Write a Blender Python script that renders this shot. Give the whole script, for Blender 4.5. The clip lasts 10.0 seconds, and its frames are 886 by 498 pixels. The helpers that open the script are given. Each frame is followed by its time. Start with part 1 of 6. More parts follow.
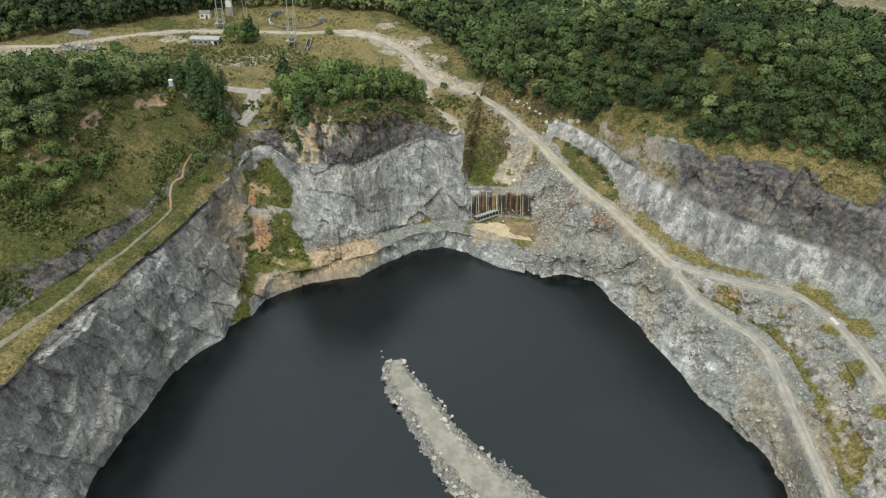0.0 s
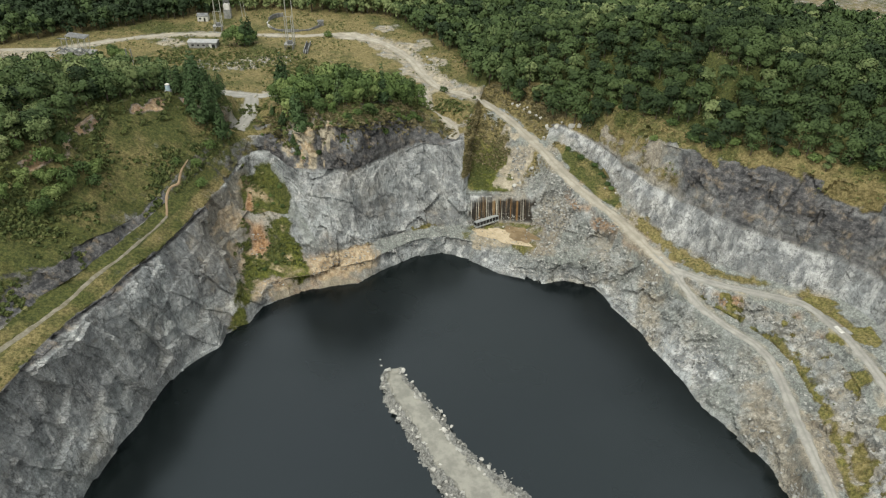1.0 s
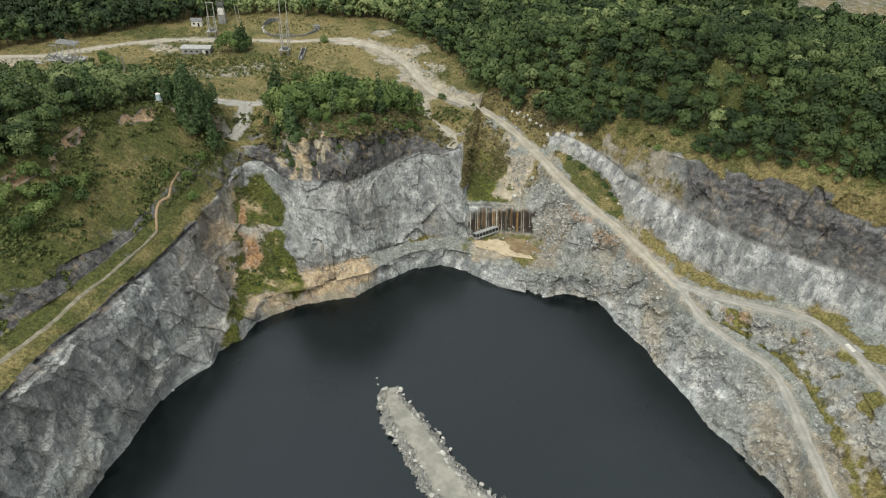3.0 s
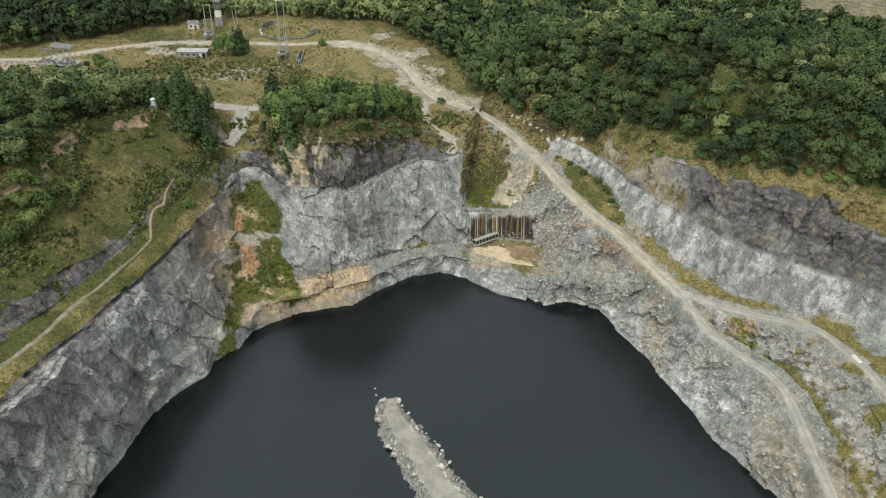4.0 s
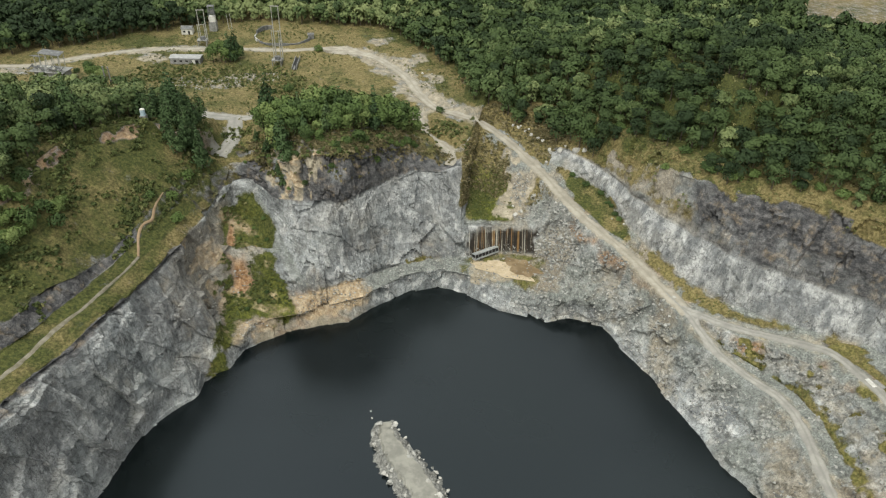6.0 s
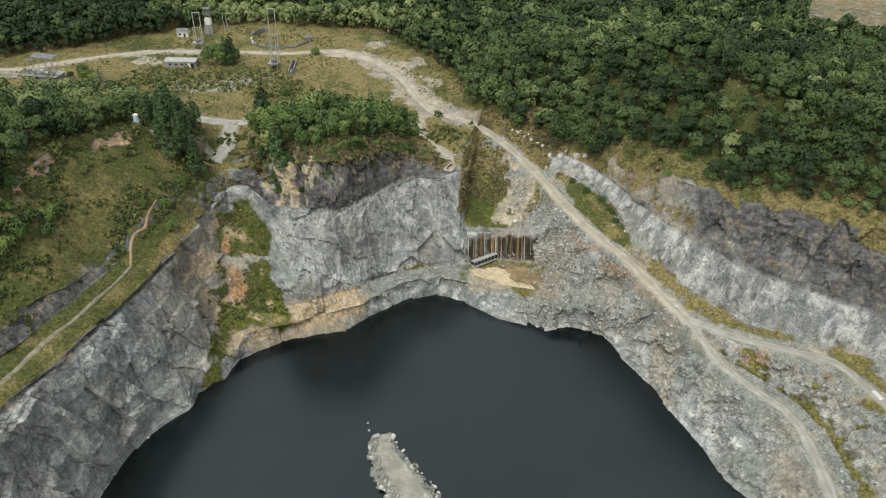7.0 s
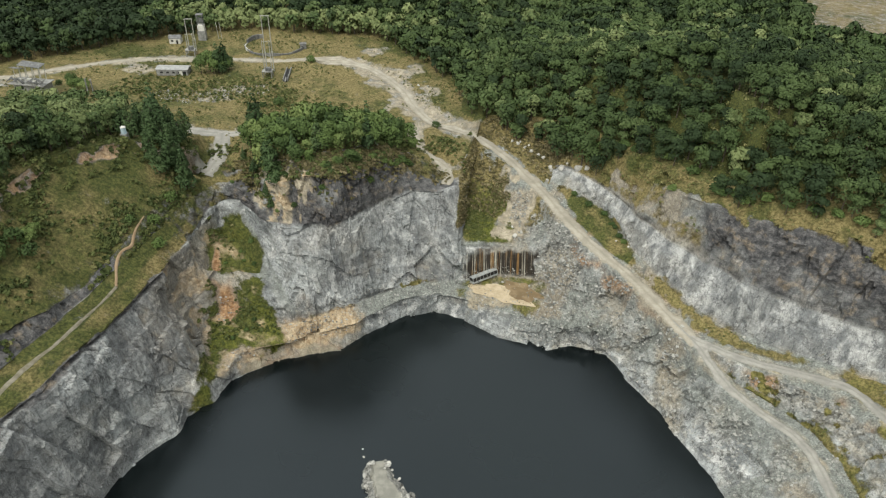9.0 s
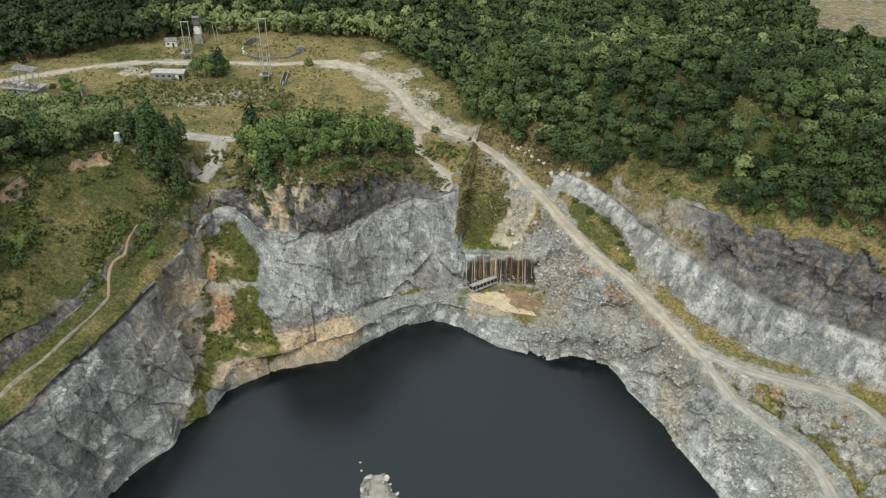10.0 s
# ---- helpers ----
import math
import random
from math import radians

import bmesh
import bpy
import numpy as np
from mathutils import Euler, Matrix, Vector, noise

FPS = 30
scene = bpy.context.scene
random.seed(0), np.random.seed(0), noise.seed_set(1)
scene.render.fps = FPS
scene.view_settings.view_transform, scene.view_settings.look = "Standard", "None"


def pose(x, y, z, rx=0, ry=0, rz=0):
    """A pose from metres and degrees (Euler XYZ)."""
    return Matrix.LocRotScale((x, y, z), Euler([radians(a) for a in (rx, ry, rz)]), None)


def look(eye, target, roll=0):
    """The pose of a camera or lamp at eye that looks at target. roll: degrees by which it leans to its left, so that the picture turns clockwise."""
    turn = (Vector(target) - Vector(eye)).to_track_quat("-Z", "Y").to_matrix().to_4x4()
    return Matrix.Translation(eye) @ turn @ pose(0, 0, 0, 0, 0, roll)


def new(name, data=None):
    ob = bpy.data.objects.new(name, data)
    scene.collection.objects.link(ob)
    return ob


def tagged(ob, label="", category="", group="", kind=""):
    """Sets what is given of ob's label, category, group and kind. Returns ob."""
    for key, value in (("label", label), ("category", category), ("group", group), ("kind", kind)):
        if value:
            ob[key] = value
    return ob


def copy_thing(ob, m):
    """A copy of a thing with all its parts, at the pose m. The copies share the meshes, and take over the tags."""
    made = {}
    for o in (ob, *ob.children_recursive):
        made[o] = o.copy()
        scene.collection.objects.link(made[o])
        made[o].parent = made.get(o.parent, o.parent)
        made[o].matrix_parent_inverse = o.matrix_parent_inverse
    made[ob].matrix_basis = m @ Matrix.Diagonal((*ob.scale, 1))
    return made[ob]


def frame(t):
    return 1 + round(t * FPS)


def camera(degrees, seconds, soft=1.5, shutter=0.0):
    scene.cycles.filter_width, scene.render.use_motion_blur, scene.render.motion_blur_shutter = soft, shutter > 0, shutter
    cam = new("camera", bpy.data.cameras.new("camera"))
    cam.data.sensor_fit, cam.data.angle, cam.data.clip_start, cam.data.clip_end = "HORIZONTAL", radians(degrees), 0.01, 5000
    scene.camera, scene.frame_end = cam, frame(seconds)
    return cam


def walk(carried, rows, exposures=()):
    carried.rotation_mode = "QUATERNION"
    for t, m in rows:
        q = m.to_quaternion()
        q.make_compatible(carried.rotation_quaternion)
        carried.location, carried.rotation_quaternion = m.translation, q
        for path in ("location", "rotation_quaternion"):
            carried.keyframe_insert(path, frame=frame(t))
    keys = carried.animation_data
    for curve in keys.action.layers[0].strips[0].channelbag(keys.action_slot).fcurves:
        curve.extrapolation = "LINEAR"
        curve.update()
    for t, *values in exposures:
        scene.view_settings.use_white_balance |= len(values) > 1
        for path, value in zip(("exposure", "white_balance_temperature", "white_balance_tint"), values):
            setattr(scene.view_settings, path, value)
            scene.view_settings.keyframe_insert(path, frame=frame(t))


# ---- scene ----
cam = camera(64.3, 10.0, 1.2)
PATH = [
    (0, (0.367, 0.076, 182.473), (0.377, 1.712, 181.323), 1.6),
    (0.5, (0.464, 2.043, 182.518), (0.475, 3.68, 181.369), 1.6),
    (1, (0.524, 4.115, 182.564), (0.534, 5.752, 181.415), 1.6),
    (1.5, (0.584, 6.239, 182.641), (0.594, 7.876, 181.492), 1.6),
    (2, (0.622, 8.582, 182.721), (0.632, 10.219, 181.571), 1.6),
    (2.5, (0.744, 10.99, 182.764), (0.755, 12.626, 181.614), 1.5),
    (4, (1.035, 18.603, 182.905), (1.047, 20.239, 181.754), 1.5),
    (4.5, (1.085, 21.127, 182.915), (1.098, 22.763, 181.764), 1.6),
    (5, (1.146, 23.753, 182.916), (1.16, 25.388, 181.765), 1.6),
    (5.5, (1.147, 26.377, 182.919), (1.161, 28.013, 181.768), 1.6),
    (7, (1.16, 34.21, 182.844), (1.179, 35.846, 181.693), 1.7),
    (7.5, (1.278, 36.816, 182.838), (1.298, 38.452, 181.688), 1.7),
    (8, (1.345, 39.411, 182.843), (1.366, 41.047, 181.693), 1.7),
    (8.5, (1.376, 42.036, 182.831), (1.398, 43.672, 181.682), 1.8),
    (9, (1.363, 44.653, 182.84), (1.386, 46.29, 181.691), 1.8),
    (9.5, (1.33, 47.229, 182.816), (1.355, 48.867, 181.667), 1.9),
    (10, (1.235, 49.823, 182.768), (1.261, 51.46, 181.62), 1.9),
]
walk(cam, [(t, look(eye, target, roll)) for t, eye, target, roll in PATH], [(0, 0.07, 6800, 3), (10, 0.07, 6800, 3)])

# ---- light ----
world = bpy.data.worlds.new("overcast_sky")
scene.world = world
world.use_nodes = True
wn = world.node_tree
sky = wn.nodes.new("ShaderNodeTexSky")
sky.sky_type = "NISHITA"
sky.sun_disc = False
sky.sun_elevation = radians(56)
sky.sun_rotation = radians(202)
sky.air_density, sky.dust_density, sky.ozone_density = 1.0, 7.0, 1.0
haze = wn.nodes.new("ShaderNodeHueSaturation")
haze.inputs["Saturation"].default_value = 0.6
wn.links.new(sky.outputs[0], haze.inputs["Color"])
# a closed veil of cloud lies before most of the sky: brightest overhead, a third of that at the horizon
where = wn.nodes.new("ShaderNodeTexCoord")
split = wn.nodes.new("ShaderNodeSeparateXYZ")
wn.links.new(where.outputs["Generated"], split.inputs[0])
veil = wn.nodes.new("ShaderNodeMapRange")
for key, value in (("From Min", 0.0), ("From Max", 1.0), ("To Min", 0.52), ("To Max", 1.26)):
    veil.inputs[key].default_value = value
# the cloud is thinner towards the west
tilt = wn.nodes.new("ShaderNodeMath")
tilt.operation = "MULTIPLY_ADD"
tilt.inputs[1].default_value = -0.5
wn.links.new(split.outputs["X"], tilt.inputs[0])
wn.links.new(split.outputs["Z"], tilt.inputs[2])
wn.links.new(tilt.outputs[0], veil.inputs["Value"])
billow = wn.nodes.new("ShaderNodeTexNoise")
billow.inputs["Scale"].default_value, billow.inputs["Detail"].default_value = 2.2, 4.0
wn.links.new(where.outputs["Generated"], billow.inputs["Vector"])
thick = wn.nodes.new("ShaderNodeMapRange")
for key, value in (("From Min", 0.3), ("From Max", 0.7), ("To Min", 0.72), ("To Max", 1.28)):
    thick.inputs[key].default_value = value
wn.links.new(billow.outputs["Fac"], thick.inputs["Value"])
depth = wn.nodes.new("ShaderNodeMath")
depth.operation = "MULTIPLY"
wn.links.new(veil.outputs[0], depth.inputs[0])
wn.links.new(thick.outputs[0], depth.inputs[1])
grey = wn.nodes.new("ShaderNodeVectorMath")
grey.operation = "SCALE"
grey.inputs[0].default_value = (6.7, 6.8, 7.05)
wn.links.new(depth.outputs[0], grey.inputs["Scale"])
cloud = wn.nodes.new("ShaderNodeMix")
cloud.data_type = "RGBA"
cloud.inputs[0].default_value = 0.8
wn.links.new(haze.outputs[0], cloud.inputs[6])
wn.links.new(grey.outputs[0], cloud.inputs[7])
wn.links.new(cloud.outputs[2], wn.nodes["Background"].inputs["Color"])
wn.nodes["Background"].inputs["Strength"].default_value = 0.15
sun = new("sun", bpy.data.lights.new("sun", "SUN"))
sun.data.energy, sun.data.angle, sun.data.color = 1.5, radians(20), (1.0, 0.97, 0.93)
sun.matrix_world = look((-70, -170, 290), (0, 0, 0))

# ---- noise ----
def hash3(ix, iy, iz, k=0):
    h = (ix * 374761393 + iy * 668265263 + iz * 2147483647 + k * 974634777) & 0xFFFFFFFF
    h = ((h ^ (h >> 13)) * 1274126177) & 0xFFFFFFFF
    return ((h ^ (h >> 16)) & 0xFFFFFF) / float(0xFFFFFF)


def vnoise(p, scale, k=0):
    """Smooth noise in -1..1 at the points p (n, 3)."""
    q = np.asarray(p, float) / scale
    i = np.floor(q).astype(np.int64)
    f = q - i
    f = f * f * f * (f * (f * 6 - 15) + 10)
    out = np.zeros(len(q))
    for dx in (0, 1):
        for dy in (0, 1):
            for dz in (0, 1):
                w = (f[:, 0] if dx else 1 - f[:, 0]) * (f[:, 1] if dy else 1 - f[:, 1]) * (f[:, 2] if dz else 1 - f[:, 2])
                out += w * hash3(i[:, 0] + dx, i[:, 1] + dy, i[:, 2] + dz, k)
    return out * 2 - 1


def fbm(p, scale, octaves=4, k=0):
    out, amp, tot = 0, 1.0, 0
    for o in range(octaves):
        out = out + amp * vnoise(p, scale / 2 ** o, k + o)
        tot += amp
        amp *= 0.5
    return out / tot


def blocks(p, scale, k=0):
    """Broken-rock relief: every cell is a flat facet with its own offset and tilt."""
    q = np.asarray(p, float) / scale
    i = np.floor(q).astype(np.int64)
    best = np.full(len(q), 1e9)
    val = np.zeros(len(q))
    for dx in (-1, 0, 1):
        for dy in (-1, 0, 1):
            for dz in (-1, 0, 1):
                c = i + (dx, dy, dz)
                h = [hash3(c[:, 0], c[:, 1], c[:, 2], k + n) for n in range(3)]
                d = q - (c + np.stack(h, 1))
                dist = (d * d).sum(1)
                t = [hash3(c[:, 0], c[:, 1], c[:, 2], k + 5 + n) for n in range(4)]
                v = (t[0] - 0.5) * 1.6 + d[:, 0] * (t[1] - 0.5) * 1.6 + d[:, 1] * (t[2] - 0.5) * 1.6 + d[:, 2] * (t[3] - 0.6) * 1.6
                near = dist < best
                best[near], val[near] = dist[near], v[near]
    return val


def slabs(p, way, across, scale, k):
    """Rock split along one set of joints: flat slabs with sharp steps between them, broken off across the joints."""
    a, c = np.asarray(way, float), np.asarray(across, float)
    s = p @ (a / np.linalg.norm(a)) / scale + 0.45 * vnoise(p, 5 * scale, k) + 0.12 * vnoise(p, 1.3 * scale, k + 1)
    i = np.floor(s).astype(np.int64)
    u = p @ (c / np.linalg.norm(c)) / (2.6 * scale) + hash3(i, i * 0 + 3, i * 0, k + 2) + 0.3 * vnoise(p, 3 * scale, k + 3)
    j = np.floor(u).astype(np.int64)
    return (hash3(i, j, i * 0 + 5, k + 4) * 2 - 1) + 0.9 * (s - i - 0.5) * (hash3(i, j, i * 0 + 9, k + 5) - 0.5)


def smooth(a, b, x):
    t = np.clip((np.asarray(x, float) - a) / (b - a), 0, 1)
    return t * t * (3 - 2 * t)


def near_line(p, line):
    """Distance in plan from the points p (n, 2+) to a polyline."""
    line = np.asarray(line, float)
    best = np.full(len(p), 1e9)
    for a, b in zip(line[:-1, :2], line[1:, :2]):
        ab = b - a
        t = np.clip(((p[:, :2] - a) @ ab) / (ab @ ab), 0, 1)
        best = np.minimum(best, np.hypot(*(p[:, :2] - a - t[:, None] * ab).T))
    return best


def along_line(p, line):
    """Distance in plan to a polyline with heights, and the line's height at the nearest place."""
    line = np.asarray(line, float)
    best, high = np.full(len(p), 1e9), np.zeros(len(p))
    for a, b in zip(line[:-1], line[1:]):
        ab = (b - a)[:2]
        t = np.clip(((p[:, :2] - a[:2]) @ ab) / (ab @ ab), 0, 1)
        d = np.hypot(*(p[:, :2] - a[:2] - t[:, None] * ab).T)
        near = d < best
        best[near], high[near] = d[near], (a[2] + t * (b[2] - a[2]))[near]
    return best, high


def spline(points, step):
    """A smooth curve through the points, at even steps."""
    pts = np.asarray(points, float)
    pts = np.vstack([2 * pts[0] - pts[1], pts, 2 * pts[-1] - pts[-2]])
    out = []
    for a, b, c, d in zip(pts[:-3], pts[1:-2], pts[2:-1], pts[3:]):
        n = max(2, int(np.linalg.norm(c - b) / step))
        t = np.linspace(0, 1, n, endpoint=False)[:, None]
        out.append(0.5 * (2 * b + (c - a) * t + (2 * a - 5 * b + 4 * c - d) * t ** 2 + (3 * b - a - 3 * c + d) * t ** 3))
    return np.vstack(out + [pts[-2:-1]])


def inside(p, poly):
    poly = np.asarray(poly, float)
    hit = np.zeros(len(p), bool)
    for a, b in zip(poly, np.roll(poly, -1, 0)):
        c = (a[1] > p[:, 1]) != (b[1] > p[:, 1])
        if a[1] != b[1]:
            hit ^= c & (p[:, 0] < (b[0] - a[0]) * (p[:, 1] - a[1]) / (b[1] - a[1]) + a[0])
    return hit


def area(p, poly, soft=1.5, wave=0.0):
    """1 inside a plan outline, 0 outside, with a soft and wavy edge."""
    d = near_line(p, list(poly) + [poly[0]]) * np.where(inside(p, poly), 1, -1)
    return smooth(-soft, soft, d + wave)


# ---- the lie of the land: lines round the pit, in metres over the lake ----
CENTRE = np.array([0.0, 180.0])
SHORE = [(-60, 70, 0), (-95, 100, 0), (-103, 133, 0), (-97, 161, 0), (-90, 186, 0), (-81, 197, 0), (-81, 205, 0), (-73, 211, 0), (-69, 222, 0), (-50, 232, 0), (-32, 238, 0),
         (-18, 251, 0), (-9, 258, 0), (2, 261, 0), (14, 256, 0), (26, 247, 0), (44, 239, 0), (54, 242, 0), (67, 239, 0), (72, 226, 0), (83, 200, 0), (92, 173, 0), (100, 161, 0),
         (107, 148, 0), (108, 133, 0), (98, 100, 0), (60, 72, 0), (0, 60, 0)]
LIP = [(-74, 214, 4), (-67.4, 226.4, 8), (-50, 234, 7), (-38, 239, 7.6), (-27.4, 244, 7.2), (-12, 257.5, 8.2), (2, 263, 7.7), (18.8, 259, 7.1), (37, 250, 6.5), (52, 243, 8.6),
       (64, 245.5, 10), (74, 236, 10), (85, 221, 13), (92, 209, 16), (101, 199, 16), (110, 188, 15.5), (113.5, 176, 15), (113, 156, 14.5), (111, 138, 14), (109, 122, 14),
       (104, 98, 14), (66, 62, 14), (0, 48, 14)]
FOOT = [(-83, 222, 9), (-75.6, 243.5, 16), (-55.4, 240.2, 10.9), (-44.3, 239.5, 12.6), (-29.7, 249.7, 11.7), (-17, 261.5, 10), (-2.8, 267.3, 9.9), (13, 271, 8.5), (28, 274, 9.2),
        (41, 273, 9.4), (52, 262, 13), (66, 252, 15), (79, 236, 17), (90, 222, 18.5), (97, 212, 18), (106.5, 202, 17), (117, 191, 16), (122, 177, 15.5), (121, 156, 15),
        (118.5, 138, 14.5), (116, 122, 14.5), (112, 95, 14.5), (72, 55, 14.5), (0, 40, 14.5)]
BANK = [(15, 280.4, 19.7), (28.6, 280, 19.8), (43, 279.5, 20), (51.5, 281.5, 28.8), (61.5, 266.5, 26.9), (70, 255.5, 25), (79.5, 239.5, 22.4), (88.5, 223, 20.3), (104, 209, 22), (118, 200, 23.5),
        (129, 189, 24), (131, 178, 24.5), (132.5, 164, 24.5), (131, 150, 24.5), (129, 130, 24.5), (124, 90, 25), (80, 45, 25), (0, 30, 25)]
WALL_FOOT = [(17, 329, 41), (29.5, 319.5, 36.6), (37.5, 308, 34.2), (44, 297.5, 33), (56.6, 301.8, 34.6), (63.4, 296.2, 34), (69.9, 289.2, 32.5), (73.9, 276.3, 30.5), (76, 267.8, 29), (83.9, 250.5, 27.2),
             (91.8, 237.2, 25.5), (101.1, 226.5, 25), (115.5, 214.6, 26), (130.5, 204.5, 27.5), (142, 200, 28), (148, 186, 29), (148, 165, 29), (146, 140, 29), (140, 85, 29), (88, 38, 29), (0, 22, 29)]
RIM = [(-70, 55, 44), (-116, 95, 44), (-112, 133, 44), (-108, 159, 44), (-102, 173, 43.5), (-98, 188, 43.5), (-95.5, 200, 41), (-92, 214, 41), (-87.6, 232, 41), (-85, 254, 39.5),
       (-84, 270, 40.5), (-79, 277, 41), (-74, 276, 40.7), (-61, 261, 39.5), (-46, 256, 42), (-39, 254.4, 43), (-36.5, 253.6, 41.5), (-27.6, 262, 42.5), (-17, 277, 42),
       (-9, 282.5, 43), (1, 284.6, 41.5), (12.5, 293, 39), (22, 338, 40.5), (34.4, 331.5, 41.2), (46, 322, 39.5), (50.5, 314, 36.5), (55.2, 310.6, 40), (60.3, 305.3, 40),
       (67.8, 297.1, 39.5), (76.1, 282.9, 39), (78.4, 272.5, 39), (81.4, 269.3, 39), (85.8, 258.7, 39), (92.6, 249.9, 39), (95.2, 243.6, 39.5), (99.2, 240.6, 40)]
RIM_EAST = [(101.3, 236.4, 40.5), (103.6, 228, 40.8), (107.3, 225.4, 40.5), (113.8, 223, 40.2), (119.7, 218.9, 40.5), (126.3, 215.4, 40.5), (129.1, 212.9, 40), (137.5, 207.6, 40), (146, 199, 40.5),
            (154, 165, 42), (154, 140, 42), (150, 80, 42), (95, 30, 42), (0, 14, 42)]
UPPER_FOOT = [(-78, 45, 47), (-125, 92, 47), (-124, 140, 47), (-120, 158, 47), (-112, 179, 47), (-106, 196, 47), (-103, 211, 46), (-97, 230, 47), (-92, 252, 46), (-89, 270, 46),
              (-83, 281, 46), (-70, 279, 47), (-55, 264, 56), (-46, 262, 60), (-33, 261.5, 60), (-20, 279, 56), (-10, 287, 48.5), (2, 290, 43), (11, 296, 41.3), (22, 341, 43.2), (37, 335, 43), (50, 323, 43.5),
              (59, 316, 45), (68, 305, 46.5), (78, 288, 48), (92, 260, 56), (106, 240, 59), (120, 229, 64.5), (131.5, 218, 66.5), (152, 203, 67), (165, 165, 66)]
UPPER_FOOT_SOUTH = [(163, 138, 66), (156, 75, 62), (100, 20, 56), (0, 2, 52)]
UPPER_TOP = [(-84, 40, 52), (-132, 90, 52), (-130, 150, 52), (-125, 168, 52), (-117, 175, 52), (-113, 191, 52), (-108, 198, 51), (-105, 213, 48), (-100, 232, 50), (-97, 254, 51),
             (-92, 272, 49), (-85, 285, 48), (-68, 284, 50), (-56, 269, 60), (-46, 266, 63), (-33, 265.5, 63), (-19, 284, 58), (-10, 293, 49), (2.5, 294, 43), (12, 300, 41.6), (23, 345, 43.8),
             (40, 339, 47), (53, 327, 50), (63, 319, 52), (72, 308, 53.5), (81, 292, 56), (96, 264, 60), (110, 244, 64), (124, 232, 68), (136, 220, 70), (157, 206, 72)]
UPPER_TOP_SOUTH = [(172, 165, 70), (168, 136, 68), (160, 70, 64), (104, 14, 58), (0, -6, 54)]
SCARP = [(-100, 20, 60), (-152, 85, 66), (-150, 160, 68), (-140, 190, 68), (-128, 217, 69), (-124.5, 246.5, 69), (-109, 274, 62), (-97, 286, 54), (-88, 293, 50)]

# tracks and paths in plan
MAIN_ROAD = [(-60.7, 415.5, 44), (-44.7, 414.2, 44), (-31.1, 403.4, 44), (-17.5, 381.6, 44), (-9.3, 359.2, 44), (-0.5, 343.8, 43.5), (9, 338.6, 43), (19.7, 333.2, 41.9), (27.7, 327.5, 39), (34.2, 321.5, 36.6),
             (41.1, 310, 34.5), (46.9, 299.4, 33.2), (54.8, 282.5, 30.4), (64.4, 266.9, 27.9), (72.9, 255.7, 25.8), (82.1, 239.5, 23), (90.8, 222, 21)]
LOWER_ROAD = [(82.1, 239.5, 23), (90.8, 222, 21), (97.4, 206.1, 17.8), (103.9, 197, 16.3), (112.2, 187.6, 15.6), (114.8, 176.8, 15.3), (114, 163.5, 15.2), (113.6, 151.5, 15), (113, 138, 14.7), (112, 122, 14.5), (107, 95, 14.5)]
UPPER_ROAD = [(89, 226, 21.5), (97.4, 217.9, 22.5), (105.3, 211.8, 23.5), (113.5, 207.7, 24.2), (121.5, 203.9, 25), (129.8, 197.7, 26.4), (134, 187, 27), (137, 175.5, 27.4), (138, 150, 27.4), (134, 120, 27)]
PLATEAU_ROAD = [(-330, 345), (-243, 374), (-212, 379), (-194, 391), (-175, 402), (-151, 410), (-112, 413), (-85, 413), (-66, 418), (-52, 419), (-38, 410)]
BENCH_PATH = [(-128, 128), (-121, 141), (-115.5, 155), (-111.5, 165.7), (-107, 181), (-103.7, 190), (-101, 203), (-99.2, 210), (-97.6, 217.4), (-99.6, 224.2), (-99.8, 229), (-98, 234), (-98.8, 240), (-98.4, 248)]
TRAIL = [(-124, 326, 48), (-112.6, 323.3, 48), (-101.5, 320.2, 48), (-89.5, 318.4, 48), (-80, 320.5, 48), (-70, 324, 47.5)]
TRAIL_SPUR = [(-90, 318.5, 47.8), (-89, 310, 46.6), (-87.7, 302.4, 46), (-88.7, 293.6, 45), (-90.4, 288, 44.6)]
MOUND_TRACK = [(-9, 338, 43.8), (-8.3, 328, 43.5), (-4.5, 315, 43), (2.5, 308, 42.5), (6.2, 300.8, 42), (5, 290.5, 41.6)]
ROADS = (MAIN_ROAD, LOWER_ROAD, UPPER_ROAD, PLATEAU_ROAD, TRAIL, TRAIL_SPUR, MOUND_TRACK)


# overgrown hollow of the back corner, the green fan under it, its bare red part; the scree and the lush foot behind the seep
BOWL = [(-83.5, 267), (-79.5, 273.5), (-73.5, 272), (-66, 263.5), (-62, 256.5), (-63, 252.4), (-73, 251), (-81, 248.4), (-82.8, 255)]
GREEN_FAN = [(-80, 245), (-73.5, 247.5), (-63, 250.5), (-55, 240.4), (-51.5, 233.3), (-64, 228.8), (-73, 226), (-73.5, 209), (-77.5, 205.5), (-76.6, 214.8), (-77.5, 226.5)]
RED_FAN = [(-78, 246.8), (-73.3, 248), (-67.8, 243.8), (-71.7, 238.3), (-76.6, 237)]
ROAD_SCREE = [(32, 318), (39.5, 312), (43.5, 301), (37, 291), (31, 284), (25, 287), (26.5, 292), (32.5, 299), (31.5, 309)]
LUSH_FOOT = [(15, 293), (21, 294), (24.5, 290), (33, 288), (32, 282), (16, 281)]
ROAD_VERGE = [(53, 303), (64, 297), (71.5, 286), (75.5, 268), (79.5, 258), (74.5, 258), (66.5, 267), (59.5, 279.5)]
